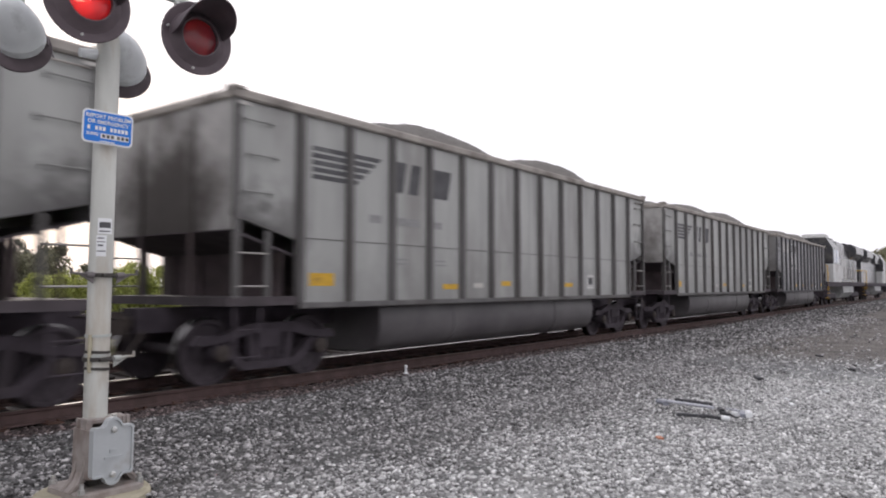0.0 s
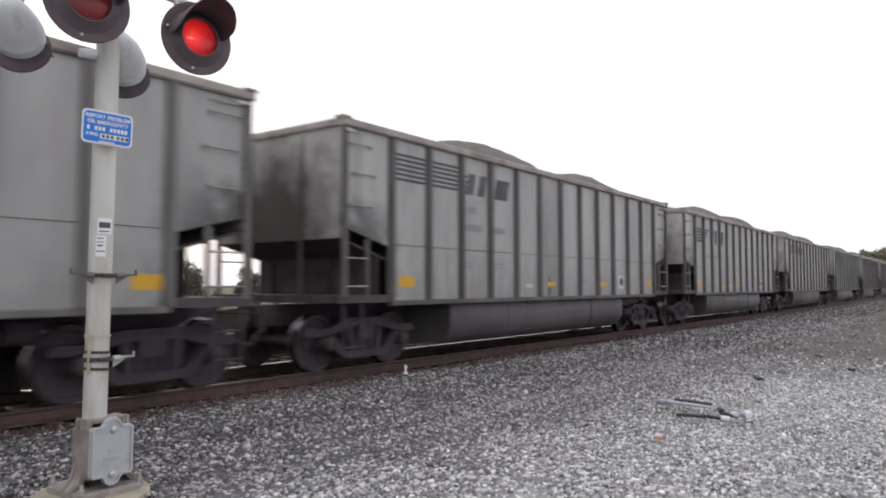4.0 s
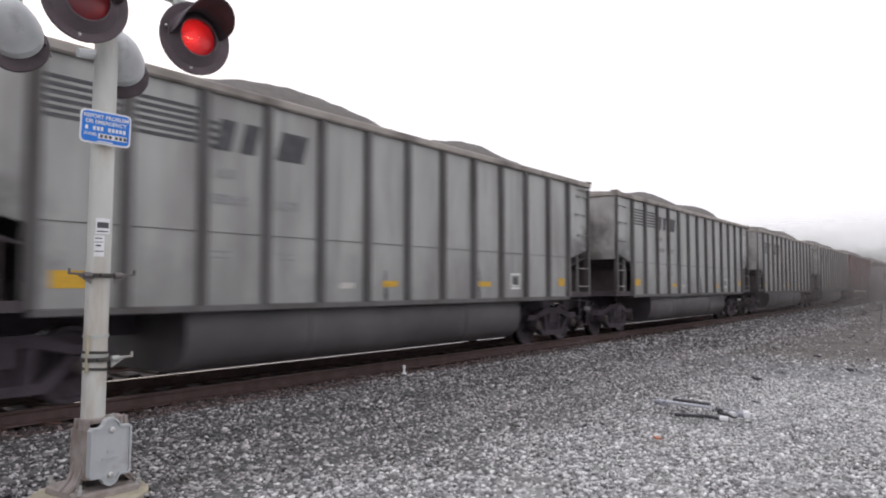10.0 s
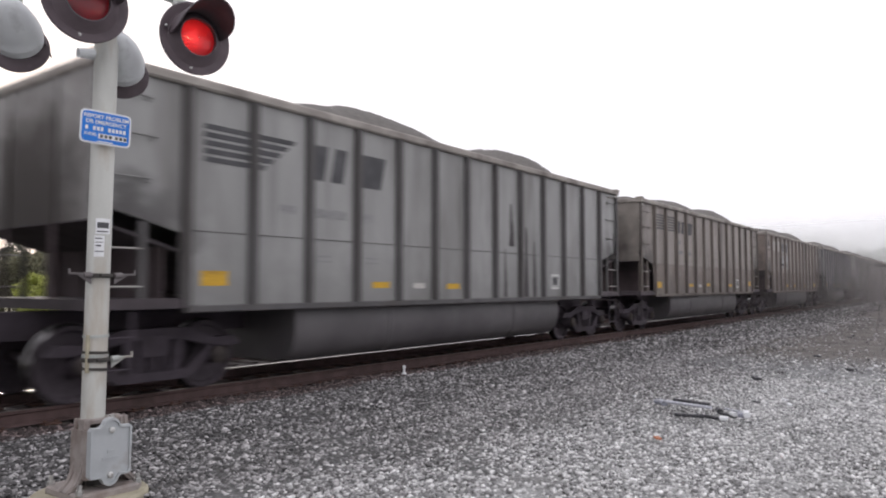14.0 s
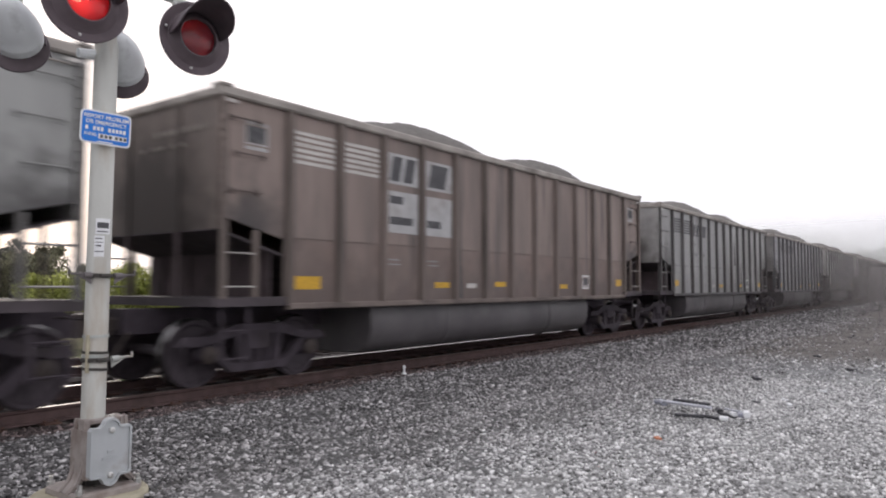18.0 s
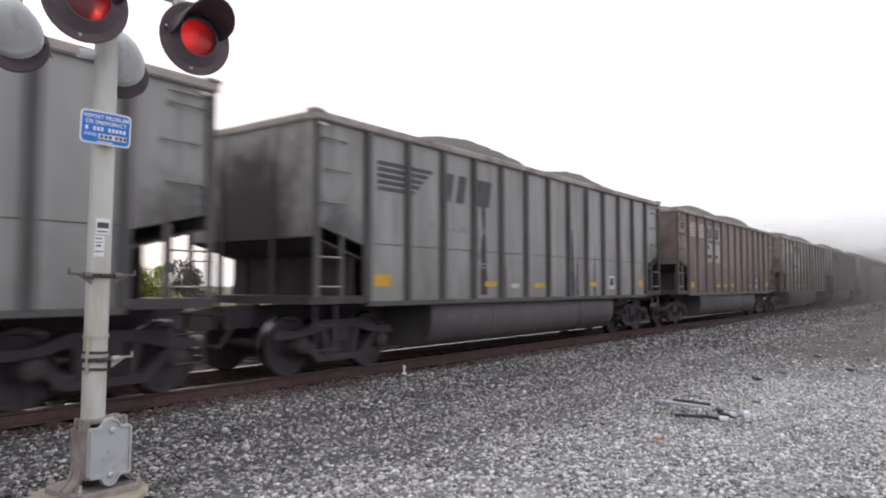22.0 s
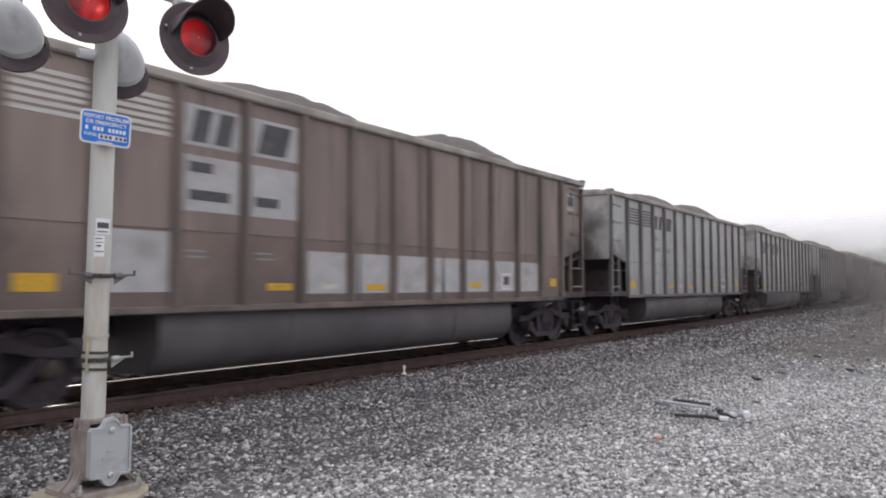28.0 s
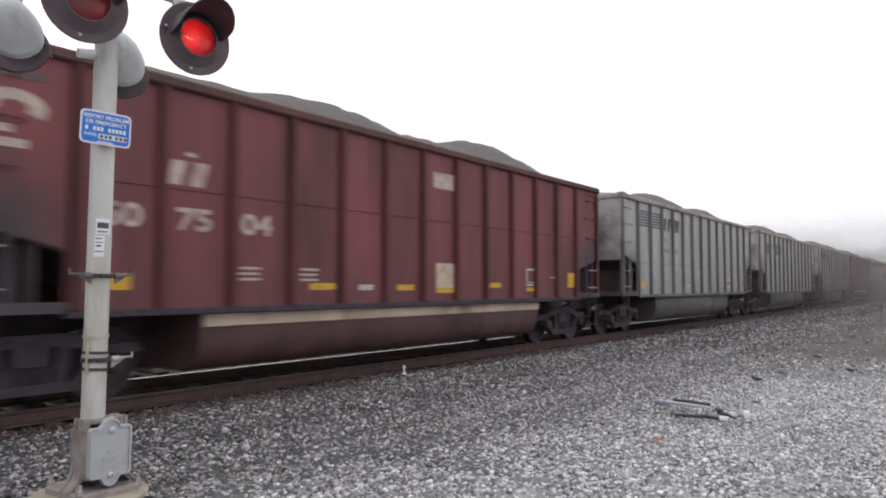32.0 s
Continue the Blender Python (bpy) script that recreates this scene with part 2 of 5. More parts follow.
RAIL = mat("rusty_rail_steel", (0.10, 0.063, 0.059), 0.85, 0.1, var=0.3, scale=6, dirt=(0.06, 0.04, 0.035), dirt_amount=0.4, bump=0.2)
RAILTOP = mat("worn_bright_railhead", (0.33, 0.31, 0.29), 0.26, 1.0, var=0.08, scale=9)
TIE = mat("creosoted_timber", (0.042, 0.033, 0.03), 0.9, var=0.35, scale=5, stretch=(1, 0.15, 1), dirt=(0.065, 0.052, 0.047), dirt_amount=0.3, bump=0.4, bump_scale=25)
PLATE = mat("rusty_tie_plate", (0.11, 0.06, 0.045), 0.85, 0.2, var=0.3, scale=12)
STONE = mat("crushed_stone", (0.312, 0.303, 0.3), 0.85, var=0.3, scale=14, rand=0.82, island=True, world_space=True, speck=(0.42, 2.1, 2.2))
STONE_DARK = mat("dark_crushed_stone", (0.19, 0.184, 0.183), 0.85, var=0.3, scale=14, rand=0.85, island=True, world_space=True, speck=(0.38, 3.3, 3.4))
STONE_RUST = mat("rust_stained_stone", (0.135, 0.104, 0.10), 0.88, var=0.3, scale=14, rand=0.8, island=True, world_space=True, speck=(0.45, 2.4, 3.5))
STONE_LIGHT = mat("pale_crushed_stone", (0.54, 0.536, 0.528), 0.8, var=0.3, scale=14, rand=0.7, island=True, world_space=True, speck=(0.38, 1.75, 1.5))
GALV = mat("aluminium_paint", (0.44, 0.462, 0.44), 0.55, 0.1, var=0.18, scale=5, dirt=(0.23, 0.175, 0.14), dirt_scale=4.0, dirt_amount=0.52, bump=0.08, bump_scale=90)
CASTING = mat("rust_stained_casting_paint", (0.33, 0.295, 0.275), 0.7, 0.0, var=0.2, scale=7, dirt=(0.15, 0.105, 0.085), dirt_scale=5.0, dirt_amount=0.5, bump=0.15, bump_scale=60)
COVER = mat("pale_grey_cover_paint", (0.47, 0.495, 0.505), 0.5, 0.1, var=0.12, scale=6, dirt=(0.30, 0.27, 0.25), dirt_scale=6.0, dirt_amount=0.35, bump=0.08, bump_scale=90)
DARKGALV = mat("dull_dark_bracket_steel", (0.15, 0.135, 0.135), 0.6, 0.2, var=0.25, scale=12, dirt=(0.07, 0.055, 0.05), dirt_amount=0.4)
MASTPAINT = mat("weathered_silver_mast_paint", (0.53, 0.535, 0.50), 0.55, 0.1, var=0.14, scale=7, stretch=(1, 1, 0.25), dirt=(0.36, 0.28, 0.20), dirt_scale=5.0, dirt_amount=0.42, bump=0.1, bump_scale=60)
HOUSING = mat("light_grey_housing_paint", (0.80, 0.83, 0.84), 0.5, var=0.08, scale=6, dirt=(0.42, 0.43, 0.43), dirt_scale=5.0, dirt_amount=0.3)
BLACK = mat("flat_black_enamel", (0.105, 0.08, 0.09), 0.6, var=0.25, scale=8, dirt=(0.05, 0.042, 0.045), dirt_amount=0.3)
BAND = mat("dark_strap", (0.05, 0.045, 0.04), 0.7, var=0.2, scale=10)
BOLT = mat("bright_bolt", (0.62, 0.62, 0.60), 0.35, 0.8, var=0.1, scale=20)
BLUE = mat("blue_sign_sheet", (0.002, 0.18, 0.66), 0.4, var=0.06, scale=6)
WHITE = mat("white_sign_paint", (0.78, 0.79, 0.80), 0.5, var=0.05, scale=6)
CONCRETE = mat("weathered_concrete", (0.42, 0.385, 0.285), 0.9, var=0.2, scale=9, dirt=(0.22, 0.20, 0.15), dirt_amount=0.5, bump=0.3, bump_scale=40)


# ---------------------------------------------------------------- mesh helpers
class Shape:
    """Collects faces and turns them into one mesh."""

    def __init__(self):
        self.v, self.f, self.mi = [], [], []

    def add(self, verts, faces, mi=0):
        o = len(self.v)
        self.v += [tuple(p) for p in verts]
        self.f += [tuple(i + o for i in f) for f in faces]
        self.mi += [mi] * len(faces)
        return self

    def box(self, x0, x1, y0, y1, z0, z1, mi=0):
        return self.add([(x0, y0, z0), (x1, y0, z0), (x1, y1, z0), (x0, y1, z0), (x0, y0, z1), (x1, y0, z1), (x1, y1, z1), (x0, y1, z1)],
                        [(3, 2, 1, 0), (4, 5, 6, 7), (0, 1, 5, 4), (1, 2, 6, 5), (2, 3, 7, 6), (3, 0, 4, 7)], mi)

    def loop(self, rings, mi=0, caps=True, closed=True):
        """Skins rings of equal count."""
        n, o = len(rings[0]), 0
        verts = [p for r in rings for p in r]
        faces = []
        for k in range(len(rings) - 1):
            for i in range(n if closed else n - 1):
                j = (i + 1) % n
                faces.append((k * n + i, k * n + j, (k + 1) * n + j, (k + 1) * n + i))
        if caps:
            faces.append(tuple(range(n))[::-1])
            faces.append(tuple((len(rings) - 1) * n + i for i in range(n)))
        return self.add(verts, faces, mi)

    def bar(self, p0, p1, w, h=None, ch=0.2, mi=0, up=(0, 0, 1)):
        """A chamfered bar from p0 to p1."""
        h = h or w
        p0, p1 = Vector(p0), Vector(p1)
        d = (p1 - p0).normalized()
        u = Vector(up)
        if abs(d.dot(u)) > 0.95:
            u = Vector((0, 1, 0))
        s = d.cross(u).normalized()
        u = s.cross(d)
        c = min(w, h) * ch
        out = [(w / 2 - c, h / 2), (w / 2, h / 2 - c), (w / 2, -h / 2 + c), (w / 2 - c, -h / 2), (-w / 2 + c, -h / 2), (-w / 2, -h / 2 + c), (-w / 2, h / 2 - c), (-w / 2 + c, h / 2)]
        return self.loop([[p + s * a + u * b for a, b in out] for p in (p0, p1)], mi)

    def tube(self, p0, p1, r0, r1=None, n=12, mi=0, caps=True):
        r1 = r0 if r1 is None else r1
        p0, p1 = Vector(p0), Vector(p1)
        d = (p1 - p0).normalized()
        s = d.orthogonal().normalized()
        t = d.cross(s)
        return self.loop([[p + (s * math.cos(6.28319 * i / n) + t * math.sin(6.28319 * i / n)) * r for i in range(n)] for p, r in ((p0, r0), (p1, r1))], mi, caps)

    def lathe(self, axis_at, axis, profile, n=24, mi=0, caps=True):
        """profile: (distance along the axis, radius)."""
        c, d = Vector(axis_at), Vector(axis).normalized()
        s = d.orthogonal().normalized()
        t = d.cross(s)
        return self.loop([[c + d * a + (s * math.cos(6.28319 * i / n) + t * math.sin(6.28319 * i / n)) * r for i in range(n)] for a, r in profile], mi, caps)

    def plate(self, outline, y0, y1, mi=0):
        """An outline in x, z, thick from y0 to y1."""
        return self.loop([[(x, y0, z) for x, z in outline], [(x, y1, z) for x, z in outline]], mi)

    def mesh(self, name, smooth=False):
        me = bpy.data.meshes.new(name)
        me.from_pydata(self.v, [], self.f)
        bm = bmesh.new()
        bm.from_mesh(me)
        bmesh.ops.recalc_face_normals(bm, faces=bm.faces)
        bm.to_mesh(me)
        bm.free()
        if any(self.mi):
            me.polygons.foreach_set("material_index", self.mi)
        if smooth:
            me.polygons.foreach_set("use_smooth", [True] * len(me.polygons))
            me.set_sharp_from_angle(angle=radians(35))
        return me


def piece(name, me, material, parent, m=None, label=""):
    """One mesh object under a thing; its material sits on the object, so that alike pieces share the mesh."""
    ob = new(name, me)
    mats = material if isinstance(material, (list, tuple)) else [material]
    while len(me.materials) < len(mats):
        me.materials.append(None)
    for k, mm in enumerate(mats):
        ob.material_slots[k].link = "OBJECT"
        ob.material_slots[k].material = mm
    ob.parent = parent
    if m is not None:
        ob.matrix_basis = m
    if label:
        tagged(ob, label)
    return ob


def thing(name, label, category, m=None, group="", kind=""):
    ob = new(name)
    ob.empty_display_size = 0.2
    if m is not None:
        ob.matrix_basis = m
    return tagged(ob, label, category, group, kind)


def text_mesh(words, size, depth=0.002, bold=0.0):
    """Built-in font, upright in the xz plane, facing -y, centred."""
    cu = bpy.data.curves.new("writing", "FONT")
    cu.body, cu.size, cu.extrude, cu.align_x, cu.align_y = words, size, depth, "CENTER", "CENTER"
    cu.offset = bold
    ob = new("writing", cu)
    dg = bpy.context.evaluated_depsgraph_get()
    me = bpy.data.meshes.new_from_object(ob.evaluated_get(dg))
    bpy.data.objects.remove(ob)
    me.transform(Matrix.Rotation(radians(90), 4, "X"))
    me.materials.clear()
    return me


# ---------------------------------------------------------------- ground and track
TRACK, GAUGE = 9.223, 0.7525


def ground_z(x, y):
    """Gravel shoulder, shallow ballast beds under two tracks, then a low field."""
    pts = [(-400, -0.25), (-30, -0.1), (-6, 0.0), (3.5, 0.04), (5.6, 0.0), (7.2, -0.11), (7.75, -0.165), (8.25, -0.18), (8.42, -0.21), (8.6, -0.255), (14.8, -0.25), (16.5, -0.5), (24, -0.8), (60, -0.9), (3000, -1.0)]
    return np.interp(y, [p[0] for p in pts], [p[1] for p in pts])


def gaps(a, b, fine0, fine1, step, grow=1.35):
    xs = list(np.arange(fine0, fine1 + step / 2, step))
    s, x = step, fine1
    while x < b:
        s *= grow
        x += s
        xs.append(x)
    s, x = step, fine0
    while x > a:
        s *= grow
        x -= s
        xs.insert(0, x)
    return np.array(xs)


def make_ground():
    xs, ys = gaps(-900, 3000, -4, 40, 0.4), gaps(-900, 3000, -1, 18, 0.25)
    X, Y = np.meshgrid(xs, ys, indexing="ij")
    rng = np.random.default_rng(4)
    Z = ground_z(X, Y) + 0.02 * np.sin(X * 1.3 + Y * 0.7) * np.sin(Y * 1.9 - X * 0.4) + rng.normal(0, 0.006, X.shape)
    n0, n1 = X.shape
    me = bpy.data.meshes.new("ground")
    idx = np.arange(n0 * n1).reshape(n0, n1)
    quads = np.stack([idx[:-1, :-1], idx[1:, :-1], idx[1:, 1:], idx[:-1, 1:]], -1).reshape(-1, 4)
    me.from_pydata(np.stack([X, Y, Z], -1).reshape(-1, 3).tolist(), [], quads.tolist())
    me.polygons.foreach_set("use_smooth", [True] * len(me.polygons))
    m = bpy.data.materials.new("gravel_and_field")
    m.use_nodes = True
    n, l = m.node_tree.nodes, m.node_tree.links
    bs = n["Principled BSDF"]
    bs.inputs["Roughness"].default_value = 0.95
    geo = n.new("ShaderNodeNewGeometry")
    sep = n.new("ShaderNodeSeparateXYZ")
    l.new(geo.outputs["Position"], sep.inputs[0])

    def noise_tex(scale, detail=5, rough=0.6):
        t = n.new("ShaderNodeTexNoise")
        t.inputs["Scale"].default_value, t.inputs["Detail"].default_value, t.inputs["Roughness"].default_value = scale, detail, rough
        l.new(geo.outputs["Position"], t.inputs[0])
        return t.outputs[0]

    def remap(src, a, b, c, d):
        t = n.new("ShaderNodeMapRange")
        for k, v in zip((1, 2, 3, 4), (a, b, c, d)):
            t.inputs[k].default_value = v
        l.new(src, t.inputs[0])
        return t.outputs[0]

    def math_node(op, a, b):
        t = n.new("ShaderNodeMath")
        t.operation = op
        for k, v in enumerate((a, b)):
            if isinstance(v, (int, float)):
                t.inputs[k].default_value = v
            else:
                l.new(v, t.inputs[k])
        return t.outputs[0]

    def mix(f, a, b, blend="MIX"):
        t = n.new("ShaderNodeMix")
        t.data_type, t.blend_type = "RGBA", blend
        for k, v in zip((0, 6, 7), (f, a, b)):
            if isinstance(v, tuple):
                t.inputs[k].default_value = (*v, 1)
            elif isinstance(v, (int, float)):
                t.inputs[k].default_value = v
            else:
                l.new(v, t.inputs[k])
        return t.outputs[2]

    vor = n.new("ShaderNodeTexVoronoi")
    vor.inputs["Scale"].default_value = 24
    l.new(geo.outputs["Position"], vor.inputs[0])
    grain = remap(vor.outputs["Color"], 0, 1, 0.45, 1.5)
    wob = remap(noise_tex(0.5, 4), 0.3, 0.7, -0.9, 0.9)
    yw = math_node("ADD", sep.outputs[1], wob)
    # the dark end is lowered to paint shade into gaps between ballast stones
    col = mix(remap(yw, 1.8, 4.0, 0, 1), (0.35, 0.353, 0.343), (0.085, 0.085, 0.084))
    col = mix(1.0, col, grain, "MULTIPLY")
    dirt = math_node("MULTIPLY", remap(math_node("ADD", sep.outputs[0], math_node("MULTIPLY", wob, 3)), 10.0, 13.0, 0, 1), remap(yw, 5.8, 4.0, 0, 0.92))
    rip = n.new("ShaderNodeMapping")
    rip.inputs["Rotation"].default_value, rip.inputs["Scale"].default_value = (0, 0, -0.25), (1.6, 0.25, 1)
    l.new(geo.outputs["Position"], rip.inputs[0])
    rn = n.new("ShaderNodeTexNoise")
    rn.inputs["Scale"].default_value, rn.inputs["Detail"].default_value = 0.9, 6
    l.new(rip.outputs[0], rn.inputs[0])
    earth = mix(remap(rn.outputs[0], 0.42, 0.66, 0, 1), (0.155, 0.138, 0.125), (0.07, 0.06, 0.053))
    earth = mix(remap(sep.outputs[0], 15.5, 12.5, 0, 0.8), earth, (0.18, 0.188, 0.196))
    col = mix(dirt, col, mix(0.55, earth, mix(1.0, earth, grain, "MULTIPLY")))
    soil = math_node("MULTIPLY", remap(noise_tex(2.2), 0.5, 0.75, 0, 0.5), 1)
    col = mix(soil, col, (0.12, 0.11, 0.10))
    # trackbed colour darkened to hold the shade under the train
    bed_shade = math_node("MULTIPLY", remap(sep.outputs[1], 8.2, 8.45, 0, 0.92), remap(sep.outputs[1], 15.5, 14.8, 0, 1))
    col = mix(bed_shade, col, (0.062, 0.052, 0.050))
    grass = remap(math_node("ADD", sep.outputs[1], math_node("MULTIPLY", wob, 2)), 15, 20, 0, 1)
    col = mix(grass, col, mix(remap(noise_tex(0.8), 0.35, 0.65, 0, 1), (0.075, 0.085, 0.03), (0.13, 0.11, 0.055)))
    l.new(col, bs.inputs["Base Color"])
    bp = n.new("ShaderNodeBump")
    bp.inputs["Strength"].default_value, bp.inputs["Distance"].default_value = 0.8, 0.03
    l.new(vor.outputs["Distance"], bp.inputs["Height"])
    l.new(bp.outputs[0], bs.inputs["Normal"])
    me.materials.append(m)
    return tagged(new("ground", me), "grey crushed-stone ground running into a rough field", "ground", kind="structure")


make_ground()


def stones(name, rng, areas, material, label):
    """Crushed stone lying on the ground: many small angular pieces in one mesh."""
    V, F = [], []
    base = np.array([(1, 1, -1), (-1, 1, -1), (-1, -1, -1), (1, -1, -1), (1, 1, 1), (-1, 1, 1), (-1, -1, 1), (1, -1, 1)], float) * 0.62
    quads = np.array([(3, 2, 1, 0), (4, 5, 6, 7), (0, 1, 5, 4), (1, 2, 6, 5), (2, 3, 7, 6), (3, 0, 4, 7)])
    o = 0
    for x0, x1, y0, y1, count, r0, r1 in areas:
        x, y = rng.uniform(x0, x1, count), rng.uniform(y0, y1, count)
        # the scattered edges fade out
        x = x + rng.normal(0, 0.7, count) * (x > 12) - np.abs(rng.normal(0, 0.8, count)) * (x < 1.6)
        y = y - np.abs(rng.normal(0, 0.6, count)) * (y < 0.1)
        y = np.minimum(y + rng.normal(0, 0.35, count) * (np.abs(y - 3.0) < 0.9) + rng.normal(0, 0.4, count) * (np.abs(y - 5.0) < 0.7), 8.32)
        r = rng.uniform(r0, r1, count) * rng.choice([0.8, 1.0, 1.25], count)
        z = ground_z(x, y) + 0.02 * np.sin(x * 1.3 + y * 0.7) * np.sin(y * 1.9 - x * 0.4) + r * rng.uniform(-0.1, 0.55, count)
        pts = base[None] * r[:, None, None] * rng.uniform(0.6, 1.25, (count, 1, 3)) + rng.normal(0, 0.22, (count, 8, 3)) * r[:, None, None]
        q = rng.normal(0, 1, (count, 4))
        q /= np.linalg.norm(q, axis=1)[:, None]
        w, a, b, c = q.T
        R = np.stack([1 - 2 * (b * b + c * c), 2 * (a * b - c * w), 2 * (a * c + b * w), 2 * (a * b + c * w), 1 - 2 * (a * a + c * c), 2 * (b * c - a * w),
                      2 * (a * c - b * w), 2 * (b * c + a * w), 1 - 2 * (a * a + b * b)], -1).reshape(-1, 3, 3)
        pts = np.einsum("nij,nkj->nki", R, pts) * np.array((1.12, 1.0, 0.72)) + np.stack([x, y, z], -1)[:, None]
        V.append(pts.reshape(-1, 3))
        F.append((quads[None] + (o + 8 * np.arange(count))[:, None, None]).reshape(-1, 4))
        o += 8 * count
    V, F = np.concatenate(V), np.concatenate(F)
    me = bpy.data.meshes.new(name)
    me.vertices.add(len(V))
    me.vertices.foreach_set("co", V.astype(np.float32).ravel())
    me.loops.add(F.size)
    me.loops.foreach_set("vertex_index", F.astype(np.int32).ravel())
    me.polygons.add(len(F))
    me.polygons.foreach_set("loop_start", np.arange(0, F.size, 4, dtype=np.int32))
    me.update(calc_edges=True)
    me.materials.append(material)
    return tagged(new(name, me), label, "gravel", kind="stuff")


rng = np.random.default_rng(7)
stones("ballast_stones", rng, [(1.0, 8, 4.9, 7.75, 23000, 0.010, 0.023), (8, 16, 4.7, 7.75, 20000, 0.013, 0.026), (16, 34, 4.2, 7.8, 12000, 0.022, 0.04),
                               (34, 75, 4.0, 8.2, 6000, 0.026, 0.05)], STONE_DARK, "dark grey crushed ballast stones beside the rails")
stones("trackside_stones", rng, [(0.6, 8, 7.5, 8.3, 9000, 0.011, 0.026), (8, 18, 7.5, 8.3, 8000, 0.013, 0.028), (18, 45, 7.6, 8.3, 5000, 0.024, 0.04)], STONE_RUST, "rust-stained dark ballast stones against the rail")
stones("shoulder_stones", rng, [(1.0, 8, 2.9, 5.1, 17000, 0.009, 0.020), (8, 12.5, 2.8, 4.9, 10500, 0.010, 0.021), (12.5, 16, 3.9, 4.9, 2200, 0.014, 0.027), (16, 34, 3.5, 4.5, 3000, 0.018, 0.034),
                                (13, 34, 0.6, 3.8, 1500, 0.014, 0.03)], STONE, "mid-grey crushed stone on the shoulder")
stones("gravel_stones", rng, [(1.0, 2.6, -0.4, 3.3, 12000, 0.007, 0.019), (2.6, 4.2, -0.4, 3.6, 16000, 0.007, 0.019), (4.2, 6, -0.4, 3.15, 15000, 0.007, 0.019), (6, 11.2, -0.4, 2.85, 36000, 0.006, 0.018), (11, 15, 0.3, 3.2, 2200, 0.008, 0.022)], STONE_LIGHT, "pale grey gravel scattered on the shoulder")


def rail_section(y, z):
    half = [(0.0375, 0.0), (0.0375, -0.03), (0.009, -0.045), (0.009, -0.135), (0.07, -0.15), (0.072, -0.17)]
    return [(y + a, z + b) for a, b in half] + [(y - a, z + b) for a, b in reversed(half)]


def make_rail(name, y, z, label, head=RAILTOP):
    s = Shape()
    sec = rail_section(y, z)
    n = len(sec)
    x0, x1 = -500, 1500
    verts = [(x0, a, b) for a, b in sec] + [(x1, a, b) for a, b in sec]
    for i in range(n):
        j = (i + 1) % n
        s.add([verts[i], verts[j], verts[n + j], verts[n + i]], [(0, 1, 2, 3)], 1 if i == n - 1 else 0)
    ob = piece(name, s.mesh(name), [RAIL, head], None)
    return tagged(ob, label, "rail", group="rails", kind="structure")


# same steel as the far head, coloured as if mirroring the cars' dark underside
SHADED_TOP = mat("shaded_worn_railhead", (0.20, 0.165, 0.15), 0.5, 0.7, var=0.25, scale=5, dirt=(0.09, 0.06, 0.05), dirt_amount=0.5)
make_rail("rail", TRACK - GAUGE, 0.0, "rusty steel rail, its worn head coloured for the cars' dark reflection", SHADED_TOP)
make_rail("rail", TRACK + GAUGE, 0.0, "rusty steel rail with a worn bright head")
for y in (12.6, 14.1):
    make_rail("rail", y, -0.03, "rusty steel rail of the second track")

tie_me = Shape()
tie_me.bar((0, -1.28, -0.27), (0, 1.28, -0.27), 0.22, 0.17, 0.08)
tie_me = tie_me.mesh("tie")
plate_me = Shape().box(-0.09, 0.09, -0.17, 0.17, -0.185, -0.168).mesh("tie_plate")
spike_me = Shape().tube((0, 0, -0.18), (0, 0, -0.15), 0.011, n=6).box(-0.016, 0.016, -0.02, 0.012, -0.155, -0.14).mesh("spike")
trng = random.Random(3)
for c, zo, x1 in ((TRACK, 0.0, 70.0), (13.35, -0.03, 40.0)):
    x = -3.0
    while x < x1:
        t = piece("tie", tie_me, TIE, None, pose(x, c + trng.uniform(-0.04, 0.04), zo + trng.uniform(-0.01, 0.004), 0, 0, trng.uniform(-1, 1)))
        tagged(t, "dark creosoted timber tie bedded in ballast", "railway tie", group="ties")
        if c == TRACK and x < 30:
            for sgn in (-1, 1):
                pl = piece("tie_plate", plate_me, PLATE, t, pose(0, sgn * GAUGE, 0))
                if sgn < 0:
                    for dx, dy in ((-0.06, -0.085), (0.06, -0.085)):
                        piece("spike", spike_me, PLATE, pl, pose(dx, dy, 0))
        x += 0.53

# ---------------------------------------------------------------- coal cars
PITCH = 16.195          # over the couplers
HALF = 7.24            # half the body
OUT = 1.60              # half the width
ZC, ZT, ZS, ZB = 3.84, 3.97, 1.13, 1.04
SHEET_Y = 1.515


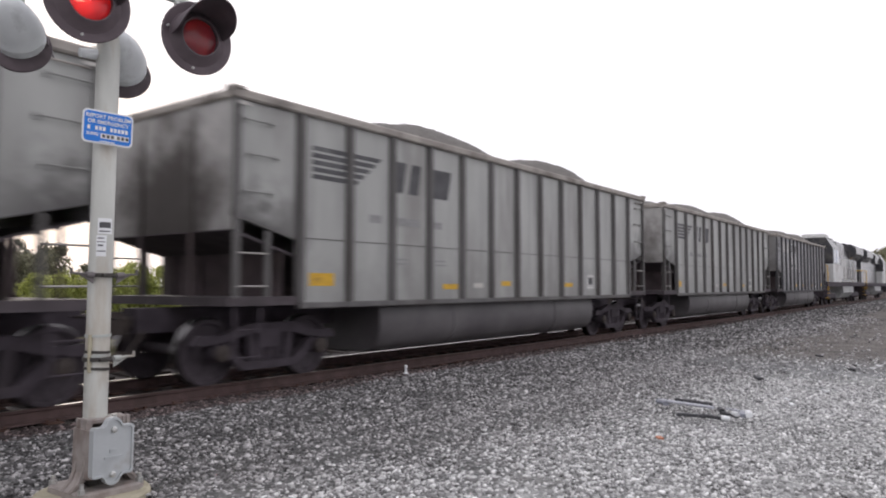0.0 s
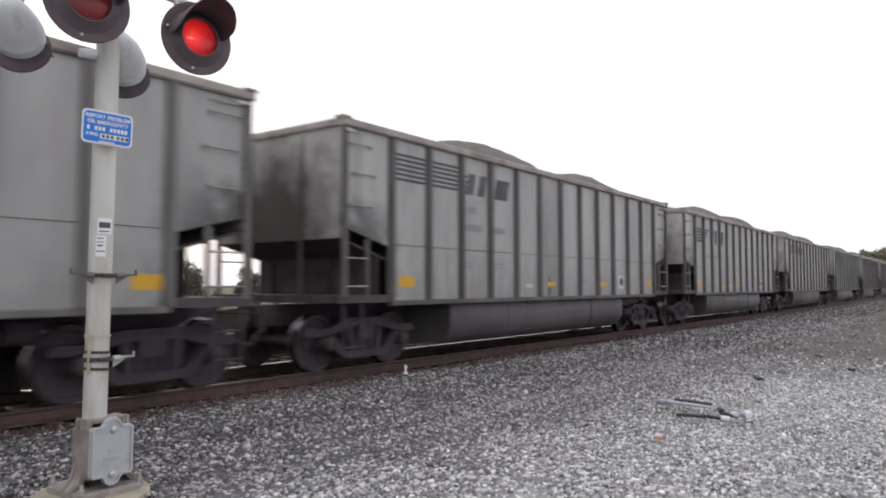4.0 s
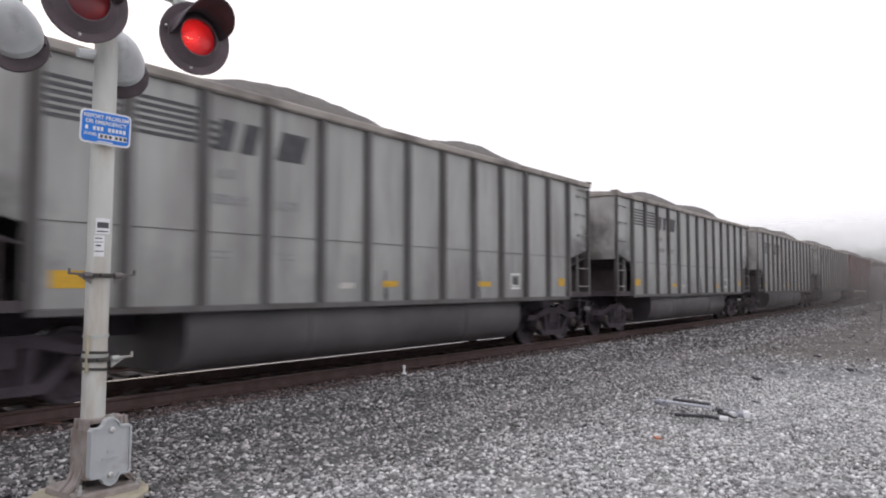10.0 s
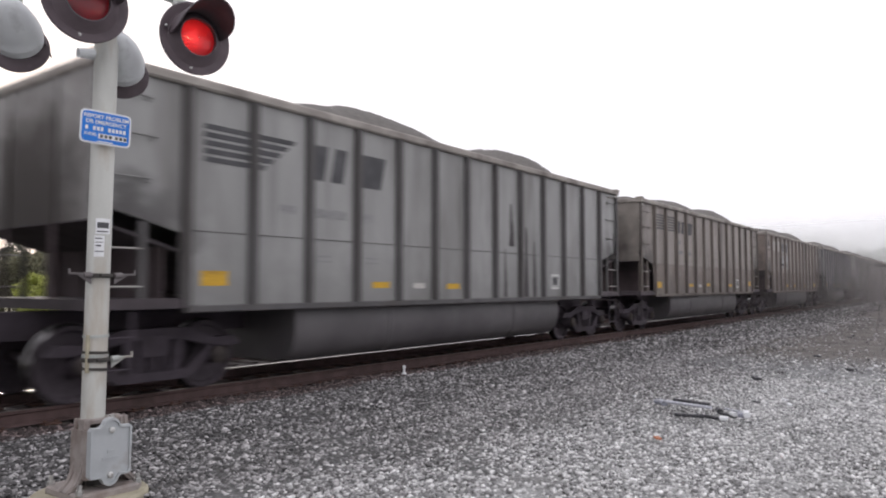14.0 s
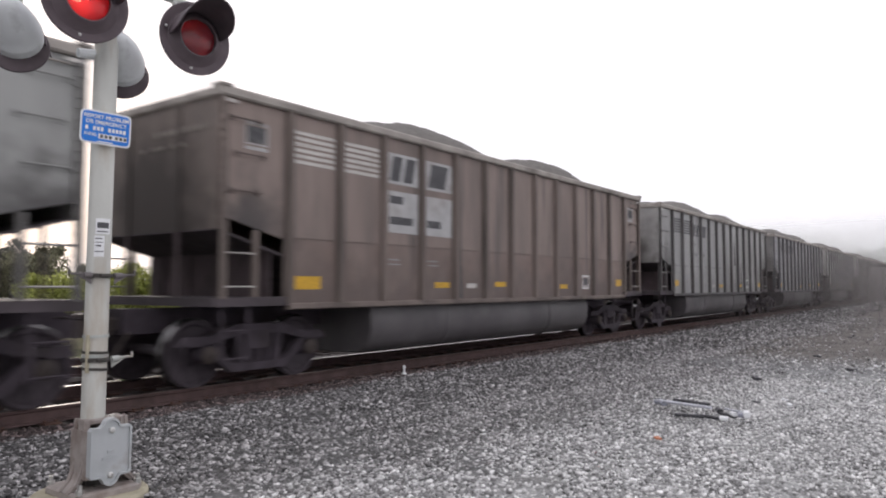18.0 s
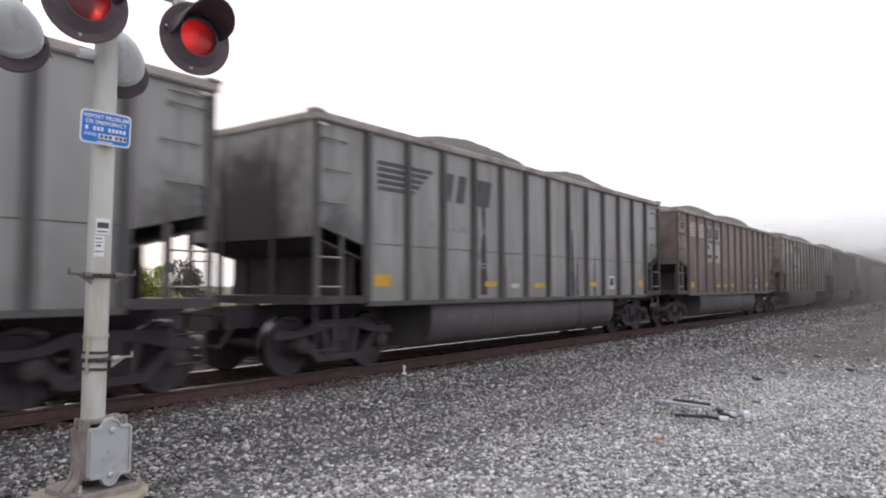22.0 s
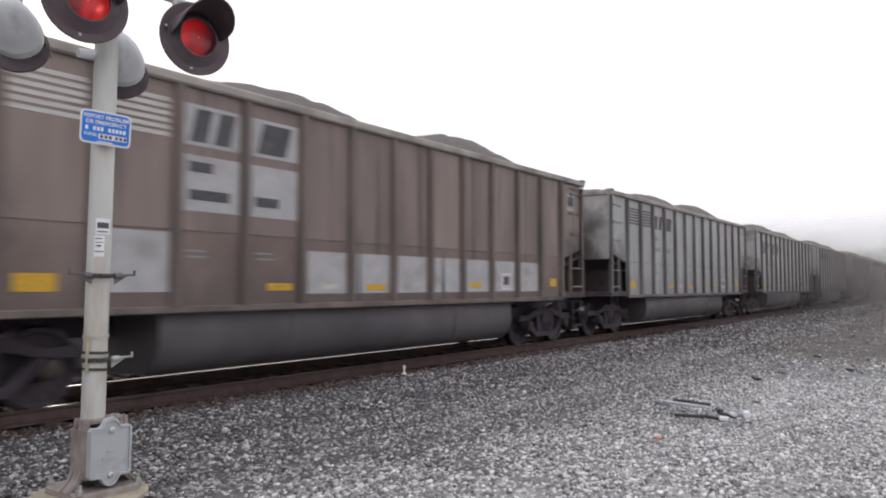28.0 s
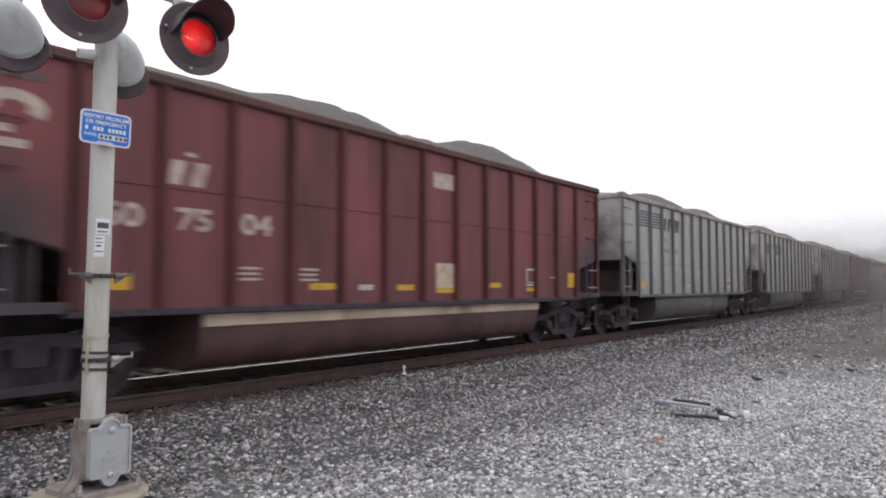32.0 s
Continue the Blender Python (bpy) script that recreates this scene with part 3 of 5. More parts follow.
def shared():
    """Meshes that all cars use."""
    k = {}
    side = [(-6.07, ZS), (6.07, ZS), (6.07, 2.0), (HALF, 2.29), (HALF, ZC), (-HALF, ZC), (-HALF, 2.29), (-6.07, 2.0)]
    k["side"] = Shape().plate(side, -0.01, 0.01).mesh("side_sheet")
    k["side_red"] = Shape().plate([(a, {2.0: 1.79, 2.29: 2.085}.get(b, b)) for a, b in side], -0.01, 0.01).mesh("side_sheet")
    s = Shape().loop([[(-0.088, 0, z), (-0.088, -0.012, z), (-0.058, -0.012, z), (-0.045, -0.085, z), (0.045, -0.085, z), (0.058, -0.012, z), (0.088, -0.012, z), (0.088, 0, z)] for z in (ZS, ZC)])
    for i in range(15):
        for sx in (-1, 1):
            s.box(sx * 0.074 - 0.011, sx * 0.074 + 0.011, -0.024, -0.011, ZS + 0.12 + i * 0.18, ZS + 0.142 + i * 0.18)
    k["post"] = s.mesh("side_post")
    k["seam"] = Shape().bar((-6.05, 0, 2.055), (6.05, 0, 2.055), 0.012, 0.011).mesh("seam")
    s = Shape().bar((-HALF - 0.03, 0, 3.905), (HALF + 0.03, 0, 3.905), 0.15, 0.13, 0.18)
    k["chord"] = s.mesh("top_chord")
    k["end_chord"] = Shape().bar((0, -OUT + 0.15, 3.905), (0, OUT - 0.15, 3.905), 0.14, 0.13, 0.18).mesh("end_chord")
    k["cap"] = Shape().bar((-0.10, 0, 3.975), (0.10, 0, 3.975), 0.20, 0.05, 0.3).mesh("corner_cap")
    s = Shape().box(-0.055, 0.055, -0.012, 0.012, 1.2, ZC).box(0.031, 0.055, 0.012, 0.12, 1.2, ZC)
    for i in range(22):
        s.box(-0.075, 0.0, -0.03, -0.012, 1.32 + i * 0.115, 1.36 + i * 0.115)
    k["corner"] = s.mesh("corner_post")
    k["end"] = Shape().box(-0.012, 0.012, -1.5, 1.5, 2.11, ZC).mesh("end_sheet")
    k["end_post"] = Shape().bar((0, 0, 2.1), (0, 0, ZC), 0.04, 0.10).bar((0, 0, 1.2), (0, 0, 2.1), 0.05, 0.06, mi=1).mesh("end_post")
    k["bulkhead"] = Shape().box(-0.01, 0.01, -1.47, 1.47, 1.2, 1.85).mesh("end_bulkhead")
    k["stiffener"] = Shape().box(0.01, 0.05, -0.03, 0.03, 1.2, 1.84).mesh("stiffener")
    k["corner_tag"] = Shape().box(-0.09, 0.09, -0.006, 0, -0.022, 0.022).mesh("corner_tag")
    k["hand_rail"] = Shape().tube((0, -0.05, 0), (0.40, -0.05, 0), 0.013, n=6).tube((0, 0, 0), (0, -0.05, 0), 0.012, n=6).tube((0.40, 0, 0), (0.40, -0.05, 0), 0.012, n=6).mesh("hand_rail")
    s = Shape()
    for i in range(9):
        s.box(-0.006, 0, -1.25 + i * 0.14, -1.16 + i * 0.14, 3.44, 3.52)
        if i % 4 != 3:
            s.box(-0.006, 0, -0.75 + i * 0.12, -0.67 + i * 0.12, 3.26, 3.32)
    k["end_mark"] = s.mesh("end_stencil")
    k["slope"] = Shape().loop([[(HALF - 0.02, y, 2.095), (HALF - 0.02, y, 2.125), (3.8, y, 1.13), (3.8, y, 1.10)] for y in (-1.49, 1.49)]).mesh("slope_sheet")
    k["platform"] = Shape().box(6.0, HALF + 0.06, -1.56, 1.56, 1.10, 1.22).mesh("end_platform")
    k["sill"] = Shape().bar((-6.07, 0, 1.085), (6.07, 0, 1.085), 0.12, 0.09, 0.15).mesh("side_sill")
    k["center"] = Shape().box(-7.75, 7.75, -0.2, 0.2, 0.72, 1.06).mesh("center_sill")
    prof = [(-1.32, 1.05), (-1.36, 0.9), (-1.36, 0.72), (-1.30, 0.57), (-1.17, 0.47), (-1.0, 0.43), (-0.3, 0.42), (0.3, 0.42), (1.0, 0.43), (1.17, 0.47), (1.30, 0.57), (1.36, 0.72), (1.36, 0.9), (1.32, 1.05)]
    for nm, h, low, wide in (("tub", 4.12, 0.245, 1.0), ("tub_long", 4.33, 0.27, 1.035)):
        prof_n = [(y * wide, low + (z - 0.42) * (1.05 - low) / 0.63) for y, z in prof]
        s = Shape().loop([[(x, y * (0.985 if abs(x) == h else 1), z if abs(x) < h else z + 0.02) for y, z in prof_n] for x in (-h, -h + 0.05, h - 0.05, h)])
        for x in (-2.0, 2.05):
            s.loop([[(x + d, y * 1.008, z - 0.008) for y, z in prof_n] for d in (-0.04, 0.04)])
        k[nm] = s.mesh(nm, True)
    k["band"] = Shape().bar((-4.3, 0, 0.96), (4.3, 0, 0.96), 0.05, 0.19, 0.15).mesh("dust_band")
    k["bar"] = Shape().bar((0, 0, 1.2), (0, 0, 2.12), 0.085, 0.06).mesh("ladder_stile")
    k["rung"] = Shape().tube((0, 0, 0), (0.52, 0, 0), 0.013, n=8).mesh("rung")
    g = Shape()
    g.tube((0, -0.07, 0), (0.44, -0.07, 0), 0.012, n=6).tube((0, 0, 0), (0, -0.07, 0), 0.012, n=6).tube((0.44, 0, 0), (0.44, -0.07, 0), 0.012, n=6)
    g.box(-0.03, 0.03, -0.012, 0, -0.04, 0.04).box(0.41, 0.47, -0.012, 0, -0.04, 0.04)
    k["grab"] = g.mesh("grab_iron")
    # trucks
    s = Shape()
    # upper member, lower member, columns and jaws as joined castings
    s.plate([(-1.28, 0.58), (-0.9, 0.56), (-0.36, 0.70), (0.36, 0.70), (0.9, 0.56), (1.28, 0.58), (1.2, 0.70), (0.85, 0.69), (0.42, 0.84), (-0.42, 0.84), (-0.85, 0.69), (-1.2, 0.70)], -0.07, 0.07)
    s.plate([(-0.98, 0.58), (-0.5, 0.19), (0.5, 0.19), (0.98, 0.58), (0.78, 0.60), (0.42, 0.30), (-0.42, 0.30), (-0.78, 0.60)], -0.07, 0.07)
    for sx in (-1, 1):
        s.plate([(sx * 0.24, 0.28), (sx * 0.36, 0.28), (sx * 0.42, 0.74), (sx * 0.30, 0.74)], -0.06, 0.06)
        s.lathe((sx * 0.89, -0.14, 0.457), (0, 1, 0), [(0, 0.07), (0.02, 0.115), (0.16, 0.125), (0.2, 0.125)], 14)
    for dx in (-0.16, 0.0, 0.16):
        s.lathe((dx, 0, 0.30), (0, 0, 1), [(0.05 * i, 0.065 if i % 2 else 0.05) for i in range(7)], 8)
    k["frame"] = s.mesh("side_frame", True)
    k["bearing"] = Shape().lathe((0, 0, 0), (0, -1, 0), [(0, 0.115), (0.03, 0.115), (0.045, 0.095), (0.05, 0.04), (0.06, 0.035)], 14).mesh("bearing_cap", True)
    k["bolster"] = Shape().bar((0, -1.08, 0.62), (0, 1.08, 0.62), 0.40, 0.26, 0.15).box(-0.2, 0.2, -0.2, 0.2, 0.7, 0.8).mesh("truck")
    s = Shape()
    s.tube((0, -1.05, 0), (0, 1.05, 0), 0.08, n=12)
    for sy in (-1, 1):
        s.lathe((0, sy * 0.69, 0), (0, sy, 0), [(-0.02, 0.46), (0.0, 0.485), (0.025, 0.485), (0.03, 0.46), (0.135, 0.452)], 28, 1, False)
        s.lathe((0, sy * 0.69, 0), (0, sy, 0), [(-0.02, 0.44), (-0.02, 0.46)], 28, 0, False)
        s.lathe((0, sy * 0.69, 0), (0, sy, 0), [(0.135, 0.452), (0.135, 0.40), (0.09, 0.37), (0.07, 0.18), (0.13, 0.13), (0.14, 0.09)], 28, 0, False)
        s.lathe((0, sy * 0.69, 0), (0, sy, 0), [(-0.02, 0.45), (0.03, 0.37), (0.03, 0.09)], 28, 0, False)
    k["wheelset"] = s.mesh("wheelset", True)
    s = Shape()
    s.bar((7.3, 0, 0.86), (7.86, 0, 0.86), 0.16, 0.18, 0.2)
    s.plate([(7.82, 0.72), (8.06, 0.70), (8.10, 0.80), (8.10, 0.95), (8.05, 1.02), (7.84, 1.0)], -0.15, 0.08)
    s.tube((7.6, -1.35, 0.98), (7.6, 0, 0.98), 0.015, n=6).tube((7.6, -1.35, 0.98), (7.62, -1.4, 0.72), 0.015, n=6)
    s.tube((7.7, 0.3, 0.75), (7.95, 0.32, 0.45), 0.03, n=8).tube((7.95, 0.32, 0.45), (8.08, 0.3, 0.5), 0.03, n=8)
    k["coupler"] = s.mesh("coupler")
    s = Shape()
    for z in (0.42, 0.78):
        s.tube((0, 0, z), (0.42, 0, z), 0.014, n=6)
    s.bar((0, 0, 0.38), (0, 0, 1.08), 0.05, 0.02).bar((0.42, 0, 0.38), (0.42, 0, 1.08), 0.05, 0.02)
    k["sill_step"] = s.mesh("sill_step")
    s = Shape().lathe((0, 0, 0), (1, 0, 0), [(0, 0.05), (0.03, 0.15), (0.42, 0.15), (0.45, 0.05)], 14)
    k["cylinder"] = s.mesh("brake_cylinder", True)
    # coal loads
    for v in range(3):
        r = np.random.default_rng(40 + v)
        xs, ys = np.linspace(-7.1, 7.1, 72), np.linspace(-1.42, 1.42, 22)
        p1, p2 = -1.85 + r.uniform(-0.4, 0.4), 3.25 + r.uniform(-0.3, 0.4)
        a1, a2 = 0.76 + r.uniform(-0.06, 0.05), 0.79 + r.uniform(-0.06, 0.05)
        V = []
        for x in xs:
            h = max(a1 * math.exp(-abs((x - p1) / 2.75) ** 2.2), a2 * math.exp(-abs((x - p2) / 2.2) ** 2.4), 0.62 * math.exp(-abs((x + 5.9) / 0.9) ** 2) * 0.6, 0.52 * (1 - abs(x / 7.1) ** 8))
            for y in ys:
                c = 1 - abs(y / 1.42) ** 2.6
                V.append((x, y, 3.80 + h * c + 0.05 * noise.noise((x * 1.7, y * 1.7, v * 9)) + 0.035 * noise.noise((x * 5, y * 5, v * 9))))
        F = [(i * 22 + j, (i + 1) * 22 + j, (i + 1) * 22 + j + 1, i * 22 + j + 1) for i in range(71) for j in range(21)]
        k["coal%d" % v] = Shape().add(V, F).mesh("coal_load", True)
    # markings
    k["block"] = Shape().box(0, 1, -0.003, 0, 0, 1).mesh("marking")
    s = Shape().box(0, 0.38, -0.003, 0, 0, 0.04).box(0, 0.38, -0.003, 0, 0.062, 0.08).box(0, 0.38, -0.003, 0, 0.295, 0.335).box(0, 0.03, -0.003, 0, 0.08, 0.295).box(0.35, 0.38, -0.003, 0, 0.08, 0.295)
    k["square"] = s.mesh("stencil_frame")
    # plain emblem shapes: slanted blocks, a ring, bars
    k["em1"] = Shape().plate([(0.0, 0.0), (0.26, 0.0), (0.36, 0.5), (0.10, 0.5)], -0.003, 0).mesh("emblem_bar")
    k["em2"] = Shape().plate([(0.0, 0.0), (0.52, 0.0), (0.64, 0.5), (0.12, 0.5)], -0.003, 0).mesh("emblem_block")
    ring = [(0.64 + 0.33 * math.cos(a), 3.24 + 0.195 * math.sin(a)) for a in np.linspace(-0.55, 3.5, 16)] + [(0.64 + 0.15 * math.cos(a), 3.24 + 0.075 * math.sin(a)) for a in np.linspace(3.5, -0.55, 16)]
    k["ring"] = Shape().plate(ring, -0.003, 0).mesh("round_emblem")
    for i in range(5):
        k["speed%d" % i] = Shape().plate([(0.0, 0.52 - i * 0.105), (1.50 - i * 0.13, 0.52 - i * 0.105), (1.44 - i * 0.13, 0.45 - i * 0.105), (-0.03, 0.45 - i * 0.105)], -0.003, 0).mesh("speed_bar")
    for v in range(4):
        r = random.Random(60 + v)
        rows, x = [], 0.0
        for i in range(14):
            z = i / 13
            x += r.uniform(-0.05, 0.05)
            w = (0.5 - 0.36 * z) * r.uniform(0.75, 1.2)
            rows.append((x - w, x + w, z))
        k["run%d" % v] = Shape().plate([(a, z) for a, b, z in rows] + [(b, z) for a, b, z in reversed(rows)], -0.002, 0).mesh("coal_run")
    return k


K = shared()


def at(x, y, z, sx=1.0, sz=1.0):
    return Matrix.Translation((x * 1.016, y, z)) @ Matrix.Diagonal((sx, 1, sz, 1))


def mark(car, mesh, material, x, z, sx=1.0, sz=1.0, name="marking", label="", proud=0.012):
    return piece(name, K[mesh], material, car, at(x, -SHEET_Y - proud, z, sx, sz), label)


LABELS = {
    "mid": "dust-dulled mid-grey coal gondola heaped with coal",
    "light": "light grey steel coal gondola heaped with coal, coupled in the train",
    "grey": "weathered grey steel coal gondola heaped with coal",
    "dark": "sooty dark grey coal gondola streaked with coal dust",
    "tan": "dusty tan-grey coal gondola heaped with coal",
    "brown": "rust-brown coal gondola with pale lettering patches",
    "rust": "pale rust-brown coal gondola with grey lettering patches and dark runs",
    "red": "oxide-red coal gondola with white lettering and heaped coal",
}
BANDS = [(1.43, 0.46, 1.34, 0.19), (4.62, 0.48, 1.33, 0.10), (6.62, 0.42, 1.33, 0.10), (9.45, 0.42, 1.33, 0.10), (12.72, 0.36, 1.35, 0.18)]


def coal_car(paint, emblem, seed, number=""):
    """A bathtub coal gondola; x = 0 at its middle, the near side at -y."""
    r = random.Random(seed)
    red = emblem == "round"
    car = thing("coal_car", LABELS[paint], "rail car", group="coal train")
    P, G = PAINT[paint], GRIME[paint]
    for sy in (-1, 1):
        turn = 0 if sy < 0 else 180
        piece("side_sheet", K["side_red" if red else "side"], P, car, pose(0, sy * SHEET_Y, 0))
        piece("seam", K["seam"], G, car, pose(0, sy * (SHEET_Y + 0.014), 0.54 if red else 0))
        for i in range(-6, 7):
            piece("side_post", K["post"], G, car, pose(i * (0.995 if red else 1.011), sy * SHEET_Y, 0, 0, 0, turn))
        piece("top_chord", K["chord"], CHORD_RED if red else CHORD, car, pose(0, sy * 1.525, 0))
        piece("side_sill", K["sill"], G if not red else UNDER, car, pose(0, sy * 1.52, 0))
        for sx in (-1, 1):
            piece("corner_post", K["corner"], G, car, pose(sx * (HALF - 0.06), sy * 1.56, 0, 0, 0, turn))
            if not red:
                piece("corner_cap", K["cap"], CHORD, car, pose(sx * (HALF - 0.05), sy * 1.52, 0))
    for sx in (-1, 1):
        turn = 0 if sx > 0 else 180
        piece("end_sheet", K["end"], END_SHEET[paint], car, pose(sx * (HALF - 0.03), 0, 0))
        piece("end_chord", K["end_chord"], CHORD_RED if red else CHORD, car, pose(sx * (HALF - 0.04), 0, 0))
        for y in (-0.62, 0.62):
            # below the end sheet the posts take the dark bulkhead colour
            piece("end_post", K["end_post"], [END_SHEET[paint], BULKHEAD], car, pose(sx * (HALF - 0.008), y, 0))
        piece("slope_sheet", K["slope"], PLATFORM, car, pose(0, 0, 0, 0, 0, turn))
        bulk = piece("end_bulkhead", K["bulkhead"], BULKHEAD, car, pose(sx * (HALF - 0.9), 0, 0, 0, 0, turn), "dark end bulkhead")
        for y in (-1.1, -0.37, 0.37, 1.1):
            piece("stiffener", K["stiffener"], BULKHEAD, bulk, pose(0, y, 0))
        if not red:
            # pale plate painting the small white highlight below the chord corner
            piece("corner_tag", K["corner_tag"], PALE, car, pose(sx * (HALF - 0.16), -SHEET_Y - 0.055, 3.79))
        if sx > 0:
            piece("hand_rail", K["hand_rail"], CHORD_RED if red else CHORD, car, pose(HALF - 0.62, -SHEET_Y - 0.01, 3.74))
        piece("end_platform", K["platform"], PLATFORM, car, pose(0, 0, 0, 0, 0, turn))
        for sy in (-1, 1):
            piece("ladder_stile", K["bar"], UNDER if red else G, car, pose(sx * (HALF - 0.62), sy * 1.5, 0))
            for z in (1.36, 1.80):
                piece("rung", K["rung"], KNUCKLE, car, pose(sx * (HALF - 0.32) - 0.28, sy * 1.56, z))
        for z, dx in ((2.62, 0.25), (3.12, 0.12), (3.58, 0.25)):
            piece("grab_iron", K["grab"], P, car, pose(sx * (HALF - 0.56) - 0.22 + sx * dx * 0.6, -SHEET_Y - 0.01, z))
        piece("sill_step", K["sill_step"], UNDER, car, pose(sx * (HALF - 0.3) - 0.2, -1.5, 0))
        cp = piece("coupler", K["coupler"], COUPLER, car, pose(0, 0, 0, 0, 0, turn), "worn steel coupler")
        tr = piece("truck", K["bolster"], UNDER, car, pose(sx * 6.17, 0, 0), "grimy cast-steel two-axle truck")
        for sy in (-1, 1):
            piece("side_frame", K["frame"], UNDER, tr, pose(0, sy * 1.0, 0, 0, 0, 0 if sy < 0 else 180))
        for ax in (-0.89, 0.89):
            w = piece("wheelset", K["wheelset"], [WHEEL, TREAD], tr)
            w.matrix_parent_inverse = Matrix.Translation((ax, 0, 0.457))
            piece("bearing_cap", K["bearing"], COUPLER, tr, pose(ax, -1.14, 0.457))
    piece("center_sill", K["center"], UNDER, car)
    piece("tub", K["tub_long" if red else "tub"], TUB_RED if red else TUB, car)
    if red:
        piece("dust_band", K["band"], TAN_BAND, car, pose(0, -1.41, 0), "tan dust-coated tub edge")
    piece("brake_cylinder", K["cylinder"], UNDER, car, pose(4.5, -0.75, 0.85))
    piece("coal_load", K["coal%d" % (seed % 3)], COAL, car, None, "heaped black coal")
    # reflectors and stencils, from the trailing end
    for x, w, z, h in BANDS:
        if r.random() < 0.12 and not red:
            continue
        if number == "stagger" and x < 2:
            for dx, dz in ((-0.14, 0.10), (0.26, -0.03)):
                mark(car, "block", YELLOW, x - HALF + dx, z + dz, 0.42, 0.13, "reflector", "yellow reflective strip")
            continue
        if x > 12 and (red or number in ("high", "upright", "double")):
            continue
        mark(car, "block", YELLOW, x - HALF + r.uniform(-0.06, 0.06), z + r.uniform(-0.03, 0.04), w * r.uniform(0.85, 1.1), h, "reflector", "yellow reflective strip")
        if number == "double":
            mark(car, "block", YELLOW, x - HALF + r.uniform(0.0, 0.08), z - 0.15, w * 0.95, 0.085, "reflector", "yellow reflective strip")
    mark(car, "block", PALE, 5.65 - HALF, 1.33, 0.32, 0.09, "reflector", "white reflective strip")
    if not red:
        mark(car, "square", STENCIL, 10.62 - HALF, 1.30, 1, 1, "stencil", "white square stencil")
        mark(car, "block", INK, 10.70 - HALF, 1.40, 0.20, 0.16, "stencil", "small black panel")
    for x, z in ((4.45, 1.47 if red else 1.72), (3.4, 1.47 if red else 1.72)):
        for q in range(3 if red else 2):
            mark(car, "block", PALE_TAN if red else FADED, x - HALF - (q % 2) * 0.02, z + q * 0.075, 0.34 if red else 0.3, 0.036 if red else 0.025, "stencil")
    x0 = -HALF
    # strips set high or upright by the leading end of single cars
    EXTRA = {"high": [(YELLOW, 12.45, 1.84, 0.42, 0.24)], "upright": [(YELLOW, 11.84, 1.30, 0.13, 0.45), (PATCH, 12.02, 1.32, 0.26, 0.24)],
             "double": [(YELLOW, 12.56, 1.86, 0.40, 0.22), (YELLOW, 12.60, 1.52, 0.34, 0.26), (PALE, 6.36, 2.28, 0.42, 0.04), (PALE, 7.28, 2.28, 0.3, 0.03)]}
    for m_, x, z, w, h in EXTRA.get(number, ()):
        mark(car, "block", m_, x0 + x, z, w, h, "reflector")
    if emblem == "speed":
        for i in range(5):
            mark(car, "speed%d" % i, INK, x0 + 1.52, 2.91, name="speed_bar", label="faded black speed bar")
        for q in (0.0, 0.40):
            mark(car, "em1", INK, x0 + 3.28 + q, 2.93, 1.0, 1.05, "emblem")
        mark(car, "em2", INK, x0 + 4.26, 2.93, 1.05, 1.05, "emblem")
        for x, w in ((2.72, 0.28), (3.40, 0.62), (4.25, 0.38)):
            mark(car, "block", FADED, x0 + x, 2.38, w, 0.13, "number_bar")
    elif emblem == "bars":
        for i in range(2):
            for q in range(6):
                mark(car, "block", INK, x0 + 1.37 + i * 0.995, 3.15 + 0.083 * q, 0.80, 0.047, "emblem_bar", "faded black bar")
        for q in (0.0, 0.38):
            mark(car, "em1", INK, x0 + 3.42 + q, 3.12, 0.95, 0.82, "emblem")
        for q in range(4):
            mark(car, "block", INK, x0 + 3.31, 3.13 + 0.10 * q, 0.16, 0.05, "emblem")
        mark(car, "em2", INK, x0 + 4.40, 3.12, 0.95, 0.82, "emblem")
        for x, z, w in ((3.45, 2.76, 0.3), (3.40, 2.42, 0.55), (4.42, 2.42, 0.4)):
            mark(car, "block", FADED, x0 + x, z, w, 0.13, "number_bar")
    elif emblem == "patch":
        up = 0.24 if seed % 2 == 0 else 0.20
        for i in range(2):
            for q in range(6):
                mark(car, "block", PALE, x0 + 1.37 + i * 0.995, 2.93 + up + 0.085 * q, 0.80, 0.05, "emblem_bar", "pale grey bar")
        for i in range(2):
            mark(car, "block", PATCH, x0 + 3.33 + i * 0.995, 2.88 + up, 0.84, 0.52, "paint_patch", "pale grey paint patch")
            mark(car, "block", PATCH, x0 + 3.33 + i * 0.995, 2.06 + up, 0.84, 0.70, "paint_patch", "pale grey paint patch")
        for me, x in (("em1", 3.42), ("em1", 3.76), ("em2", 4.44)):
            piece("emblem", K[me], INK, car, at(x0 + x, -SHEET_Y - 0.016, 2.93 + up, 0.95, 0.84))
        for x, z, w in ((3.42, 2.55, 0.34), (3.42, 2.2, 0.6), (4.42, 2.2, 0.4)):
            piece("number_bar", K["block"], INK, car, at(x0 + x, -SHEET_Y - 0.016, z + up, w, 0.13))
        piece("end_stencil", K["end_mark"], FAINT, car, pose(-HALF + 0.01, 0, 0), "faded pale stencil rows")
        for x in (0.52, 13.55):
            mark(car, "square", PATCH, x0 + x, 3.2, 1.0, 1.15, "stencil", "pale square outline")
            mark(car, "block", INK, x0 + x + 0.03, 3.30, 0.30, 0.22, "stencil", "small black panel")
